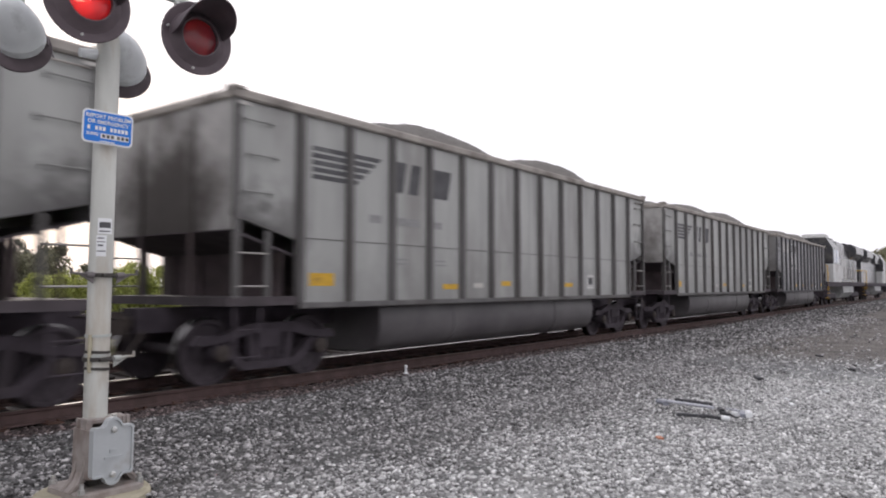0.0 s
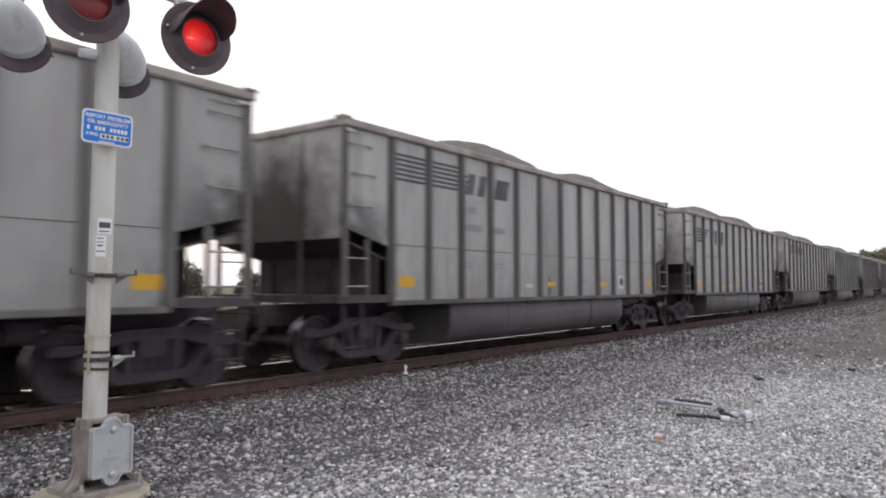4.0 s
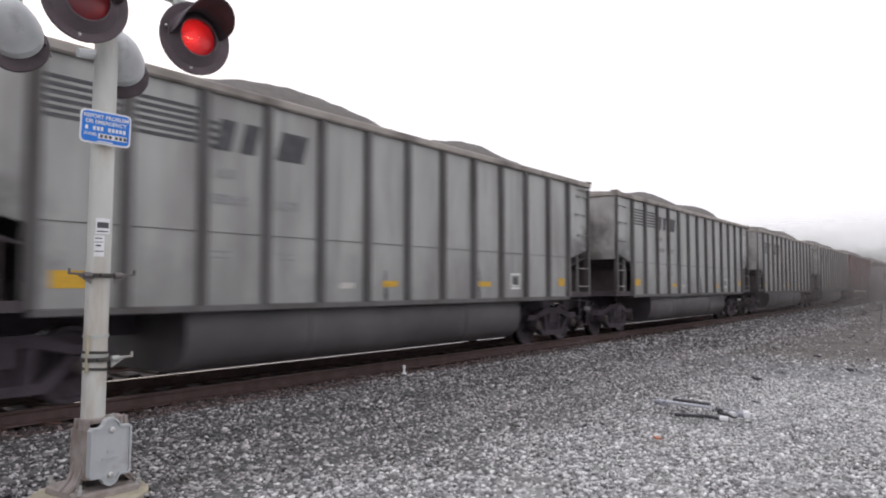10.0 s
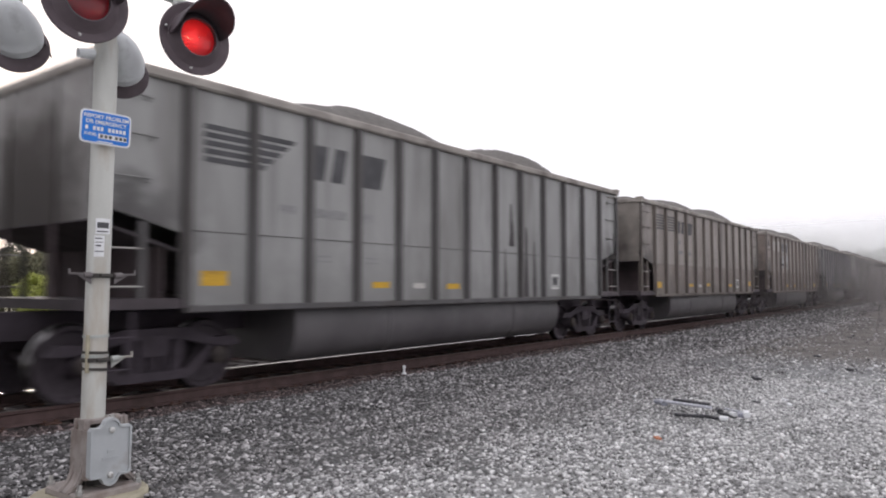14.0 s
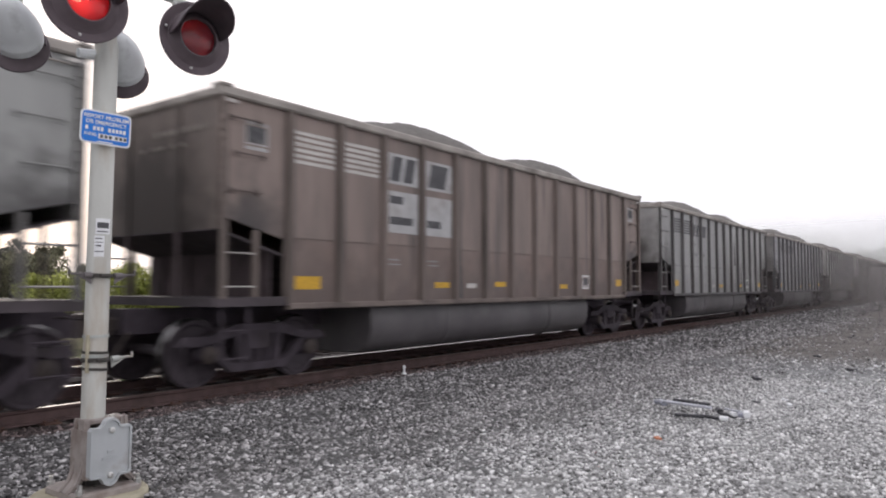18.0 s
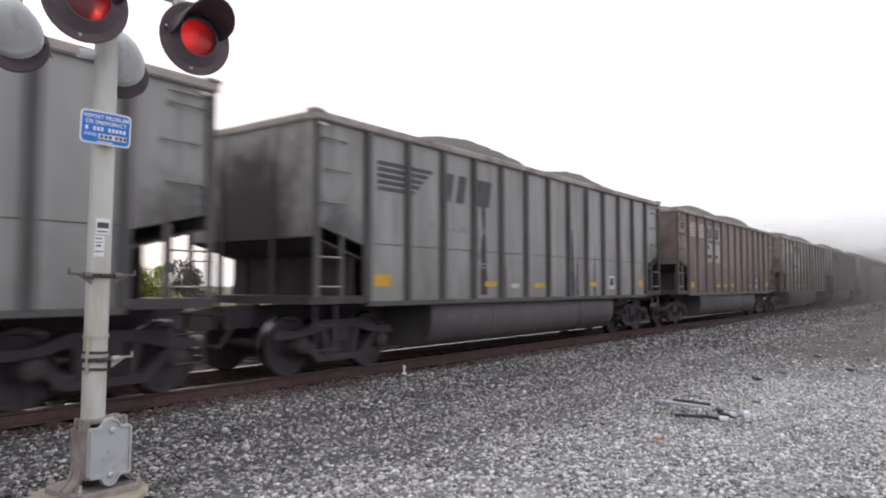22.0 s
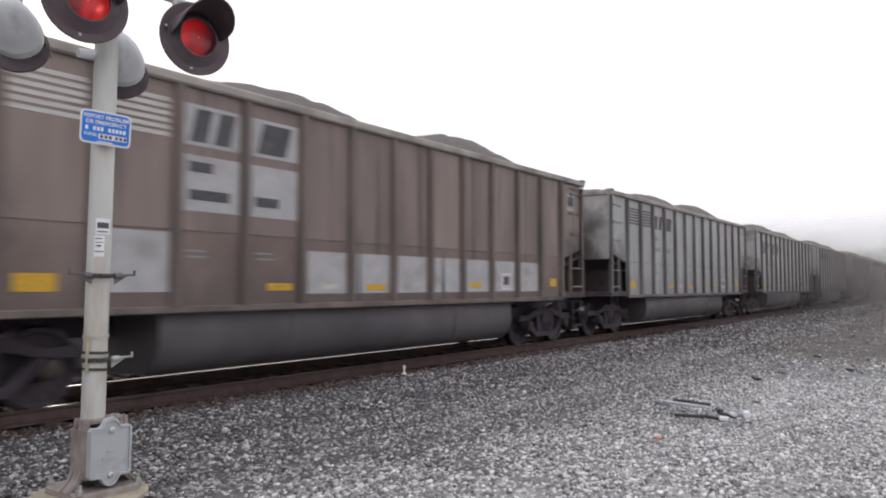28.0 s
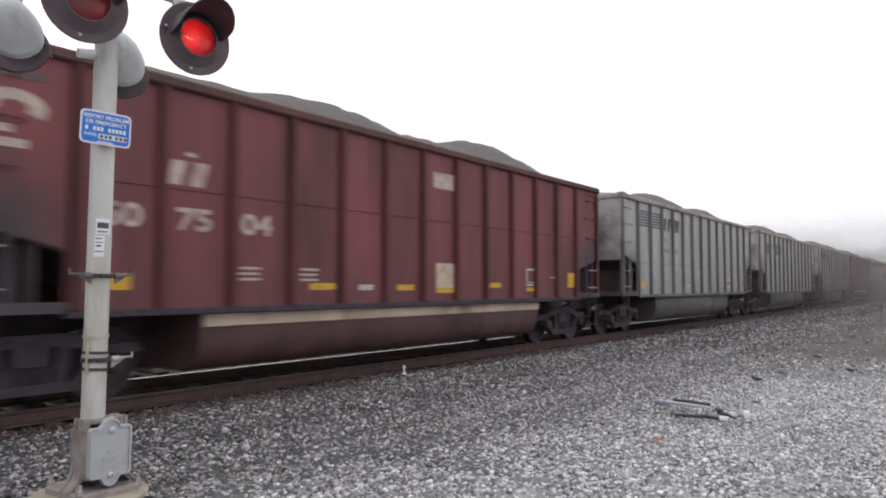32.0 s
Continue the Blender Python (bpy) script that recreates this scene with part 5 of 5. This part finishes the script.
    # notice and stickers
    w, h = 0.312, 0.214

    def plaque(a, b, rad):
        pts = []
        for cx, cz, st in ((a / 2 - rad, b / 2 - rad, 0), (-a / 2 + rad, b / 2 - rad, 90), (-a / 2 + rad, -b / 2 + rad, 180), (a / 2 - rad, -b / 2 + rad, 270)):
            pts += [(cx + rad * math.cos(radians(st + q)), cz + rad * math.sin(radians(st + q))) for q in (0, 30, 60, 90)]
        return pts
    sign = piece("notice", Shape().plate(plaque(w, h, 0.03), -0.004, 0.0).mesh("notice"), WHITE, sig, pose(-0.038, -0.10, 2.374, 0, 1.0, -9), "small blue emergency notice with white writing")
    piece("panel", Shape().plate(plaque(w - 0.022, h - 0.022, 0.024), -0.0065, -0.004).mesh("panel"), BLUE, sign)
    for words, z, size in (("REPORT PROBLEM", 0.066, 0.034), ("OR EMERGENCY", 0.030, 0.034), ("X-ING", -0.050, 0.027)):
        piece("writing", text_mesh(words, size, 0.0008, 0.0007), WHITE, sign, pose(0 if z > -0.05 else -0.095, -0.008, z))
    for x0, x1, z0, z1 in [(-0.125 + i * 0.023, -0.109 + i * 0.023, -0.022, 0.003) for i in range(11) if i not in (1, 5)] + [(-0.05, 0.045, -0.094, -0.087)]:
        piece("writing_bar", Shape().box(x0, x1, -0.0085, -0.0065, z0, z1).mesh("writing_bar"), WHITE, sign)
    piece("number_panel", Shape().box(-0.045, 0.13, -0.0082, -0.0065, -0.071, -0.039).mesh("number_panel"), WHITE, sign)
    for i in range(6):
        x0 = -0.035 + i * 0.027 + (0.01 if i > 2 else 0)
        piece("number_bar", Shape().box(x0, x0 + 0.018, -0.0095, -0.0082, -0.065, -0.045).mesh("number_bar"), INK, sign)
    for nm, x0, x1, z0, z1 in (("sticker", -0.045, 0.045, 1.70, 1.80), ("sticker", -0.05, 0.01, 1.555, 1.69)):
        # bent round the mast
        a0, a1 = x0 / 0.073, x1 / 0.073
        rows = [[(0.0745 * math.sin(a), -0.0745 * math.cos(a), z) for z in (z0, z1)] for a in np.linspace(a0, a1, 8)]
        s = Shape()
        s.add([p for r_ in rows for p in r_], [(2 * i, 2 * i + 2, 2 * i + 3, 2 * i + 1) for i in range(7)])
        st = piece(nm, s.mesh(nm), WHITE, sig, pose(0, 0, 0, 0, 0, -12), "white sticker with dark bars")
        lines = [(-0.035, 0.035, 1.738, 1.775), (-0.035, 0.03, 1.712, 1.72)] if z1 > 1.7 else [(-0.045, -0.005, 1.668, 1.675), (-0.045, 0.0, 1.645, 1.65), (-0.04, -0.01, 1.62, 1.63), (-0.045, 0.005, 1.585, 1.592)]
        for b0, b1, c0, c1 in lines:
            aa = np.linspace(b0 / 0.073, b1 / 0.073, 6)
            s = Shape().add([(0.0755 * math.sin(a), -0.0755 * math.cos(a), z) for a in aa for z in (c0, c1)], [(2 * i, 2 * i + 2, 2 * i + 3, 2 * i + 1) for i in range(5)])
            piece("sticker_bar", s.mesh("sticker_bar"), INK, st)
    piece("pipe_stub", Shape().tube((-0.17, 0.03, 2.86), (-0.05, 0.02, 2.875), 0.03, 0.036, 10).mesh("pipe_stub", True), HOUSING, sig)
    # crossarm and lamps
    arm = Shape().tube((-0.62, 0, 3.42), (0.62, 0, 3.42), 0.028, n=12).tube((0, 0, 3.34), (0, 0, 3.50), 0.085, n=16)
    for x in (-0.285, 0.475):
        arm.tube((x, 0, 3.42), (x, -0.05, 3.33), 0.022, n=8).tube((x, -0.05, 3.33), (x, -0.10, 3.22), 0.03, n=10)
    arm.tube((-0.50, 0, 3.42), (-0.50, 0.10, 3.30), 0.022, n=8).tube((-0.50, 0.10, 3.30), (-0.50, 0.14, 3.06), 0.03, n=10)
    arm.tube((0.0, 0.02, 2.93), (0.16, 0.12, 2.93), 0.03, n=10)
    piece("crossarm", arm.mesh("crossarm"), GALV, sig)
    bulbs = [flasher(sig, -0.285, -0.31, 3.085, -1), flasher(sig, 0.475, -0.31, 3.08, -1)]
    flasher(sig, -0.39, 0.33, 2.905, 1)
    flasher(sig, 0.30, 0.33, 2.895, 1)
    foot = tagged(piece("concrete_foot", Shape().lathe((0, 0, -0.3), (0, 0, 1), [(0, 0.35), (0.36, 0.345), (0.375, 0.33), (0.38, 0.05)], 28).mesh("concrete_foot", True), CONCRETE, None, pose(MX, MY, 0)),
                  "round weathered concrete foundation under the signal mast", "foundation")
    return bulbs


BULBS = crossing_signal()

# ---------------------------------------------------------------- litter on the gravel
STICK_B = mat("black_plastic", (0.035, 0.035, 0.04), 0.5, var=0.2)
STICK_G = mat("grey_plastic", (0.52, 0.53, 0.58), 0.4, var=0.25, scale=14)
STICK_D = mat("scuffed_blue_grey_plastic", (0.25, 0.26, 0.30), 0.45, var=0.35, scale=18)


def litter():
    th = thing("broken_bumper_trim", "broken strips of black and grey plastic lying on gravel", "debris", pose(7.56, 2.23, 0.088))

    def lying(name, x0, y0, x1, y1, w, h, m, z=0.02):
        piece(name, Shape().bar((x0 - 7.8, y0 - 2.3, z), (x1 - 7.8, y1 - 2.3, z), w, h, 0.3).mesh(name), m, th)
    lying("strip", 7.85, 2.81, 7.70, 2.20, 0.035, 0.03, STICK_G, 0.05)
    lying("strip", 7.95, 2.66, 7.85, 2.26, 0.05, 0.04, STICK_B, 0.052)
    lying("strip", 7.28, 2.43, 7.33, 2.16, 0.048, 0.03, STICK_B, 0.02)
    lying("strip", 7.35, 2.20, 7.27, 1.97, 0.045, 0.03, STICK_B, 0.025)
    lying("bracket", 7.90, 2.83, 7.80, 2.71, 0.075, 0.045, STICK_D, 0.03)
    lying("bracket", 7.77, 2.15, 7.62, 2.09, 0.06, 0.05, STICK_B, 0.03)
    lying("clip", 7.64, 2.10, 7.50, 1.92, 0.05, 0.03, STICK_B, 0.02)
    lying("shard", 7.78, 2.09, 7.69, 1.89, 0.022, 0.02, STICK_G, 0.04)
    lying("shard", 7.60, 1.90, 7.46, 1.85, 0.06, 0.035, STICK_D, 0.04)
    lying("shard", 7.62, 1.85, 7.46, 1.80, 0.06, 0.05, WHITE, 0.05)
    lying("shard", 7.52, 1.955, 7.47, 1.91, 0.05, 0.04, WHITE, 0.045)
    lying("shard", 7.20, 1.98, 7.21, 1.91, 0.06, 0.04, WHITE, 0.045)
    sp = thing("rail_marker", "small white plastic marker standing by the rail", "marker", pose(9.36, 7.72, -0.10))
    piece("post", Shape().lathe((0, 0, -0.05), (0, 0, 1), [(0, 0.05), (0.04, 0.045), (0.06, 0.022), (0.13, 0.018), (0.14, 0.03), (0.17, 0.028), (0.18, 0.01)], 12).mesh("post", True), WHITE, sp)
    ORANGE = mat("faded_orange_plastic", (0.48, 0.17, 0.075), 0.5, var=0.1)
    tagged(piece("plastic_scrap", Shape().bar((-0.04, 0, 0.0), (0.04, 0.01, 0.01), 0.05, 0.015, 0.3).mesh("plastic_scrap"), ORANGE, None, pose(6.1, 2.19, 0.055, 0, 6, 30)), "small orange plastic scrap on gravel", "litter")
    rl = random.Random(8)
    for x, y, s, m in ((9.09, 1.75, 0.05, WHITE), (9.3, 2.02, 0.04, STICK_B), (10.76, 2.43, 0.11, STICK_B), (8.71, 1.98, 0.05, STICK_B), (8.72, 1.63, 0.06, WHITE), (10.1, 1.50, 0.05, WHITE), (8.28, 3.26, 0.045, WHITE), (13.7, 1.24, 0.07, WHITE), (12.8, 1.52, 0.10, STICK_B), (13.3, 1.30, 0.05, WHITE), (14.9, 2.3, 0.09, STICK_B), (11.6, 1.35, 0.04, WHITE)):
        s *= 0.72
        o = Shape().bar((-s, 0, 0), (s, s * 0.3, s * 0.2), s * 1.1, s * 0.5, 0.3).mesh("scrap")
        tagged(piece("scrap", o, m, None, pose(x, y, float(ground_z(x, y)) + s * 0.35, 0, 0, rl.uniform(0, 180))), "small scrap of litter on the gravel", "litter", group="scraps on gravel")


litter()

# ---------------------------------------------------------------- trees beyond the tracks
BARK = mat("grey_brown_bark", (0.11, 0.085, 0.065), 0.95, var=0.3, scale=6)
# leaf colours lifted and greyed: airy haze and backlight are painted in
LEAF = {
    "olive": mat("hazed_olive_leaves", (0.25, 0.245, 0.165), 0.7, var=0.3, scale=3, rand=0.45, island=True),
    "dark": mat("hazed_dark_green_leaves", (0.195, 0.2, 0.165), 0.7, var=0.3, scale=3, rand=0.4, island=True),
    "lime": mat("bright_green_leaves", (0.36, 0.39, 0.12), 0.6, var=0.25, scale=3, rand=0.4, island=True),
}
for m in LEAF.values():
    n, l = m.node_tree.nodes, m.node_tree.links
    bs = n["Principled BSDF"]
    tr = n.new("ShaderNodeBsdfTranslucent")
    mx = n.new("ShaderNodeMixShader")
    mx.inputs[0].default_value = 0.6
    l.new(bs.inputs["Base Color"].links[0].from_socket, tr.inputs[0])
    l.new(bs.outputs[0], mx.inputs[1])
    l.new(tr.outputs[0], mx.inputs[2])
    l.new(mx.outputs[0], n["Material Output"].inputs[0])


def tree(kind, height, seed, label):
    r = np.random.default_rng(seed)
    t = thing("tree" if height > 4.5 else "bush", label, "tree" if height > 4.5 else "bush", group="trees beyond the tracks")
    s = Shape()
    lean = Vector((r.uniform(-0.3, 0.3), r.uniform(-0.3, 0.3), 0))
    s.tube((0, 0, -0.4), (lean.x, lean.y, height * 0.45), height * 0.022, height * 0.014, 8)
    s.tube((lean.x, lean.y, height * 0.45), (lean.x * 2, lean.y * 2, height * 0.85), height * 0.014, height * 0.004, 6)
    tips = []
    for i in range(9):
        a, z0 = r.uniform(0, 6.28), height * r.uniform(0.2, 0.6)
        p1 = Vector((math.cos(a), math.sin(a), 0)) * height * r.uniform(0.15, 0.30) + Vector((0, 0, z0 + height * r.uniform(0.08, 0.28)))
        s.tube((0, 0, z0), p1, height * 0.008, height * 0.003, 5)
        tips.append(p1)
    piece("trunk", s.mesh("trunk"), BARK, t)
    clumps = [(p, height * r.uniform(0.09, 0.17)) for p in tips] + [(Vector((r.normal(0, 0.14) * height, r.normal(0, 0.14) * height, height * r.uniform(0.22, 0.95))), height * r.uniform(0.07, 0.15)) for _ in range(16)]
    N = 5200
    pick = r.integers(0, len(clumps), N)
    c = np.array([[*clumps[i][0], clumps[i][1]] for i in pick])
    d = r.normal(0, 1, (N, 3))
    d /= np.linalg.norm(d, axis=1)[:, None]
    ctr = c[:, :3] + d * (c[:, 3] * r.uniform(0.35, 1.05, N) ** 0.6)[:, None]
    ctr[:, 2] = np.maximum(ctr[:, 2], 0.15)
    u = r.normal(0, 1, (N, 3))
    u /= np.linalg.norm(u, axis=1)[:, None]
    v = np.cross(u, d)
    sz = height * r.uniform(0.014, 0.032, N)[:, None]
    V = np.stack([ctr - u * sz, ctr + v * sz * 0.6, ctr + u * sz, ctr - v * sz * 0.6], 1).reshape(-1, 3)
    me = bpy.data.meshes.new("crown")
    me.from_pydata(V.tolist(), [], np.arange(4 * N).reshape(-1, 4).tolist())
    piece("crown", me, LEAF[kind], t)
    return t


protos = [tree("olive", 6.0, 1, "olive-green broadleaf tree at the field's edge"), tree("dark", 7.0, 2, "dark green dense tree at the field's edge"),
          tree("lime", 4.0, 3, "bright green leafy bush behind the tracks"), tree("olive", 7.0, 5, "ragged olive-green tree with gaps in its crown"), tree("dark", 5.5, 6, "dark green rounded tree behind the tracks")]
prng = random.Random(21)
spots = []
for i in range(26):
    tx = 4 + i * 3.1 + prng.uniform(-1, 1)
    spots.append((prng.choice((0, 1, 3, 4)), tx, 52 + prng.uniform(-4, 8), prng.uniform(0.55, 0.85) if tx < 25 else prng.uniform(0.22, 0.38)))
spots += [(2, 11.2, 23.6, 0.74), (2, 13.0, 24.4, 0.78), (2, 12.2, 27.0, 0.72), (2, 14.9, 25.4, 0.86), (2, 16.4, 26.5, 0.6), (4, 19.9, 30.0, 0.60), (2, 30.5, 31.8, 0.86), (2, 33.2, 33.0, 0.8), (4, 30.0, 38.0, 0.6), (2, 9.0, 27.0, 0.62), (2, 22.5, 31.5, 0.5), (2, 37.0, 34.0, 0.6)]
for i in range(11):
    spots.append((prng.choice((0, 1, 3)), 12 + i * 1.1 + prng.uniform(-0.6, 0.6), 46 + prng.uniform(-3, 6), prng.uniform(0.58, 0.76)))
for i in range(14):
    tx = 215 + i * 9 + prng.uniform(-3, 3)
    spots.append((prng.choice((0, 3, 1)), tx, prng.uniform(18.5, tx * 0.094), prng.uniform(1.5, 1.9)))
used = set()
for k, x, y, s in spots:
    m = pose(x, y, float(ground_z(x, y)), 0, 0, prng.uniform(0, 360))
    t = copy_thing(protos[k], m) if k in used else protos[k]
    used.add(k)
    t.matrix_basis = m
    t.scale = (s, s, s)

# ---------------------------------------------------------------- coal dust and painted haze over the far track
def dust_haze_material(name, colour, amount, along, x0, x1, z0, z1):
    """Thin dust and haze put into opacity: more further along, less higher up."""
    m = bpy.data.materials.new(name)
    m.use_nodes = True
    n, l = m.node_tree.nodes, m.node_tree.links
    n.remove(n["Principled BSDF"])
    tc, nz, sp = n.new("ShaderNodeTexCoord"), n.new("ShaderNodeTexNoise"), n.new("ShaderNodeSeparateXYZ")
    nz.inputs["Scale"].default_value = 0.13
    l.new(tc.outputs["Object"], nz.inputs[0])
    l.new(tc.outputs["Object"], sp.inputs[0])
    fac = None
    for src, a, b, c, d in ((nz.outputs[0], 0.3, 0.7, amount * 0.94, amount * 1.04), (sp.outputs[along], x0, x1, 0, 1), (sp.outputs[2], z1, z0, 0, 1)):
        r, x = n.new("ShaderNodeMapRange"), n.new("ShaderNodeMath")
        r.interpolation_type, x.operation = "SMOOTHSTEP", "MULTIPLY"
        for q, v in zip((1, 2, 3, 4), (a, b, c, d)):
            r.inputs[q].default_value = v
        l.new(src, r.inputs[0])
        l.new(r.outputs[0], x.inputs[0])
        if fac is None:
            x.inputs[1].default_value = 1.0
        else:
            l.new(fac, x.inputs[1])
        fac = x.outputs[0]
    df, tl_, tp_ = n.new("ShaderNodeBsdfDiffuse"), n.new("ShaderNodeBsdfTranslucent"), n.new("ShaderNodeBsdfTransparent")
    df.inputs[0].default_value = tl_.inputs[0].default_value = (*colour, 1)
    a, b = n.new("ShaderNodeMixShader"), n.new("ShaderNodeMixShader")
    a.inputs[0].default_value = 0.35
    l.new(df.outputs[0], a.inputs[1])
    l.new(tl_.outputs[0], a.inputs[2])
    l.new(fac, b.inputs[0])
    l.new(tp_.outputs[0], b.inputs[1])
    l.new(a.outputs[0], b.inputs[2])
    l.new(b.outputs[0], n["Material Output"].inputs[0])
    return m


def dust_haze_sheet(material, p0, p1, height, bow, seed, label):
    """A billowing sheet standing in for thin dust and haze between two ground points."""
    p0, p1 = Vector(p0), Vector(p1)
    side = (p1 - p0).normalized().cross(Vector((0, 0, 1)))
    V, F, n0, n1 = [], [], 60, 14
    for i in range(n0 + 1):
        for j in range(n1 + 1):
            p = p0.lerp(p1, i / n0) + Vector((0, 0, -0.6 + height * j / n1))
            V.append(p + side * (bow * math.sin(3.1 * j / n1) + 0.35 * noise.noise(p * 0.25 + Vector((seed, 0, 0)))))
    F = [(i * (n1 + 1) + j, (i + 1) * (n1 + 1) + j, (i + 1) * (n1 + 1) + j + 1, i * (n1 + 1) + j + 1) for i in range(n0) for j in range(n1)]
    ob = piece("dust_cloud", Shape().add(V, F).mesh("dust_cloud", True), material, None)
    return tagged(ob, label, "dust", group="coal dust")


BROWN_DUST = (0.36, 0.338, 0.328)
THIN = "thin grey-brown coal dust blowing along the train"
DUST_AND_HAZE = [(dust_haze_sheet(dust_haze_material("coal_dust_haze", BROWN_DUST, 0.85, 0, 17, 105, 2.6, 4.8), (15, 6.75, 0), (190, 6.75, 0), 8.2, 0.3, 1, THIN), 7.2),
         (dust_haze_sheet(dust_haze_material("drifting_coal_dust", BROWN_DUST, 0.45, 0, 10, 58, 1.8, 3.5), (9, 4.0, 0), (150, 4.0, 0), 5.2, 0.3, 5, THIN), 4.4),
         (dust_haze_sheet(dust_haze_material("low_coal_dust", BROWN_DUST, 0.24, 0, 11, 32, 1.35, 2.4), (10, 2.2, 0), (110, 2.2, 0), 3.6, 0.2, 9, THIN), 2.9),
         # pale sheet across the track, painting the air's haze before the distant trees
         (dust_haze_sheet(dust_haze_material("far_haze", (0.9, 0.93, 0.93), 0.84, 1, -40, -12, 9, 23), (192, -40, 0), (205, 90, 0), 31, 0.2, 3, "pale sheet painting haze over the far end of the track"), 30.0)]

# ---------------------------------------------------------------- the train
# position of the head of car 0 in car lengths at each time
RUN = [(0.0, 1.2490), (1.0, 2.5287), (2.0, 3.8022), (3.0, 5.0878), (6.0, 8.9276), (7.0, 10.1981), (8.0, 11.4730), (9.0, 12.7478), (10.0, 14.0207), (11.0, 15.2998), (12.0, 16.5721), (13.0, 17.8432), (14.0, 19.1314), (17.0, 22.9530), (18.0, 24.2320), (19.0, 25.4986), (20.0, 26.7849), (21.0, 28.0626), (22.0, 29.3329), (23.0, 30.6019), (24.0, 31.8776), (25.0, 33.1650), (28.0, 36.9980), (29.0, 38.2652), (30.0, 39.5348), (31.0, 40.7603), (32.0, 42.0409)]
CONSIST = {
    -2: ("dark", "patch"), -1: ("grey", "speed"), 0: ("grey", "speed"), 1: ("grey", "bars"), 2: ("grey", "bars"), 3: ("grey", "bars"), 4: ("grey", "speed"),
    5: ("grey", "bars"), 6: ("light", "bars"), 7: ("light", "speed"), 8: ("rust", "patch"), 9: ("red", "round", "507570"), 10: ("grey", "speed"),
    11: ("grey", "speed"), 12: ("grey", "bars"), 13: ("grey", "bars"), 14: ("light", "bars"), 15: ("dark", "speed", "streaked"), 16: ("rust", "patch", "clean"), 17: ("tan", "bars"),
    18: ("mid", "speed", "splashed"), 19: ("grey", "speed"), 20: ("grey", "bars"), 21: ("dark", "bars"), 22: ("mid", "bars", "splashed"), 23: ("brown", "patch"), 24: ("light", "bars"),
    25: ("mid", "bars", "high"), 26: ("tan", "patch"), 27: ("brown", "patch"), 28: ("mid", "speed", "run_down"), 29: ("mid", "speed"), 30: ("mid", "bars"), 31: ("dark", "speed", "double"),
    32: ("mid", "speed"), 33: ("grey", "bars"), 34: ("grey", "speed", "stagger"), 35: ("light", "bars"), 36: ("brown", "patch"), 37: ("red", "round", "507720"),
    38: ("light", "bars"), 39: ("light", "speed"), 40: ("light", "bars", "upright"), 41: ("red", "round", "507504"), 42: ("grey", "bars"), 43: ("grey", "speed"),
}
GONE = (PITCH - 2 * HALF) / 2
TRAIN, built = [], {}
for k, spec in CONSIST.items():
    paint, emblem = spec[:2]
    seed = k + 5
    if emblem == "patch":
        key = (*spec, seed if k in (36,) else seed % 2)
    else:
        key = (*spec, seed % 4)
    if k == 36:
        seed = 40
    elif emblem == "patch":
        seed = 41 + 2 * (seed % 2)
    car = coal_car(paint, emblem, seed, *spec[2:]) if key not in built else copy_thing(built[key], Matrix.Identity(4))
    built.setdefault(key, car)
    # the red cars stand a little closer to the car behind
    TRAIN.append((car, -k * PITCH - 7.23 + 0.1 * sum(k > q for q in (9, 37, 41))))
loco = locomotive()
loco.scale = (1, 1, 1.06)
TRAIN.append((loco, 2 * PITCH + GONE + 11.15, 180))
TRAIN.append((copy_thing(loco, Matrix.Identity(4)), 2 * PITCH + GONE + 11.15 + 22.3))


def motions():
    for ob, off, *rz in TRAIN:
        walk(ob, [(t, pose(p * PITCH + off, TRACK, 0.0, 0, 0, rz[0] if rz else 0)) for t, p in RUN])
    # dust and haze sheets rise once the head of the train has gone by
    for n, (ob, high) in enumerate(DUST_AND_HAZE):
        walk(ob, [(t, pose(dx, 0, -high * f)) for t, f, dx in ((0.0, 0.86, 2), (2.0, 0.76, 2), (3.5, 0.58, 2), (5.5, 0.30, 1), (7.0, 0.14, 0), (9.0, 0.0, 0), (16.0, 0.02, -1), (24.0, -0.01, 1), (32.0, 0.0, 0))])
    # every wheel turns by the way that the train goes
    wheels = [o for ob, *_ in TRAIN for o in ob.children_recursive if o.name.startswith("wheelset")]
    ts = [i / FPS for i in range(32 * FPS + 1)]
    way = np.interp(ts, [t for t, _ in RUN], [p for _, p in RUN]) * PITCH / 0.457
    walk(wheels[0], [(t, pose(0, 0, 0, 0, math.degrees(a), 0)) for t, a in zip(ts, way)])
    act, slot = wheels[0].animation_data.action, wheels[0].animation_data.action_slot
    for w in wheels[1:]:
        w.rotation_mode = "QUATERNION"
        w.animation_data_create()
        w.animation_data.action = act
        w.animation_data.action_slot = slot
    # the lamps flash in turn: a reflector swings its lit face out, then away
    half = 0.603
    for bulb, first in ((BULBS[0], 0), (BULBS[1], 1)):
        rows, k = [(0.0, pose(0, 0, 0, 0, 0, 0 if first == 0 else 180))], 0
        turn = 0 if first == 0 else 180
        t = 0.25
        while t < 32:
            for dt, da in ((-0.1, 0), (-0.05, 45), (0.0, 90), (0.05, 135), (0.1, 180)):
                if t + dt < 31.99:
                    rows.append((t + dt, pose(0, 0, 0, 0, 0, turn + da)))
            turn += 180
            t += half + (0.09 if 30.3 < t < 30.6 else 0.0)
        rows.append((32.0, pose(0, 0, 0, 0, 0, turn)))
        walk(bulb, rows)


motions()
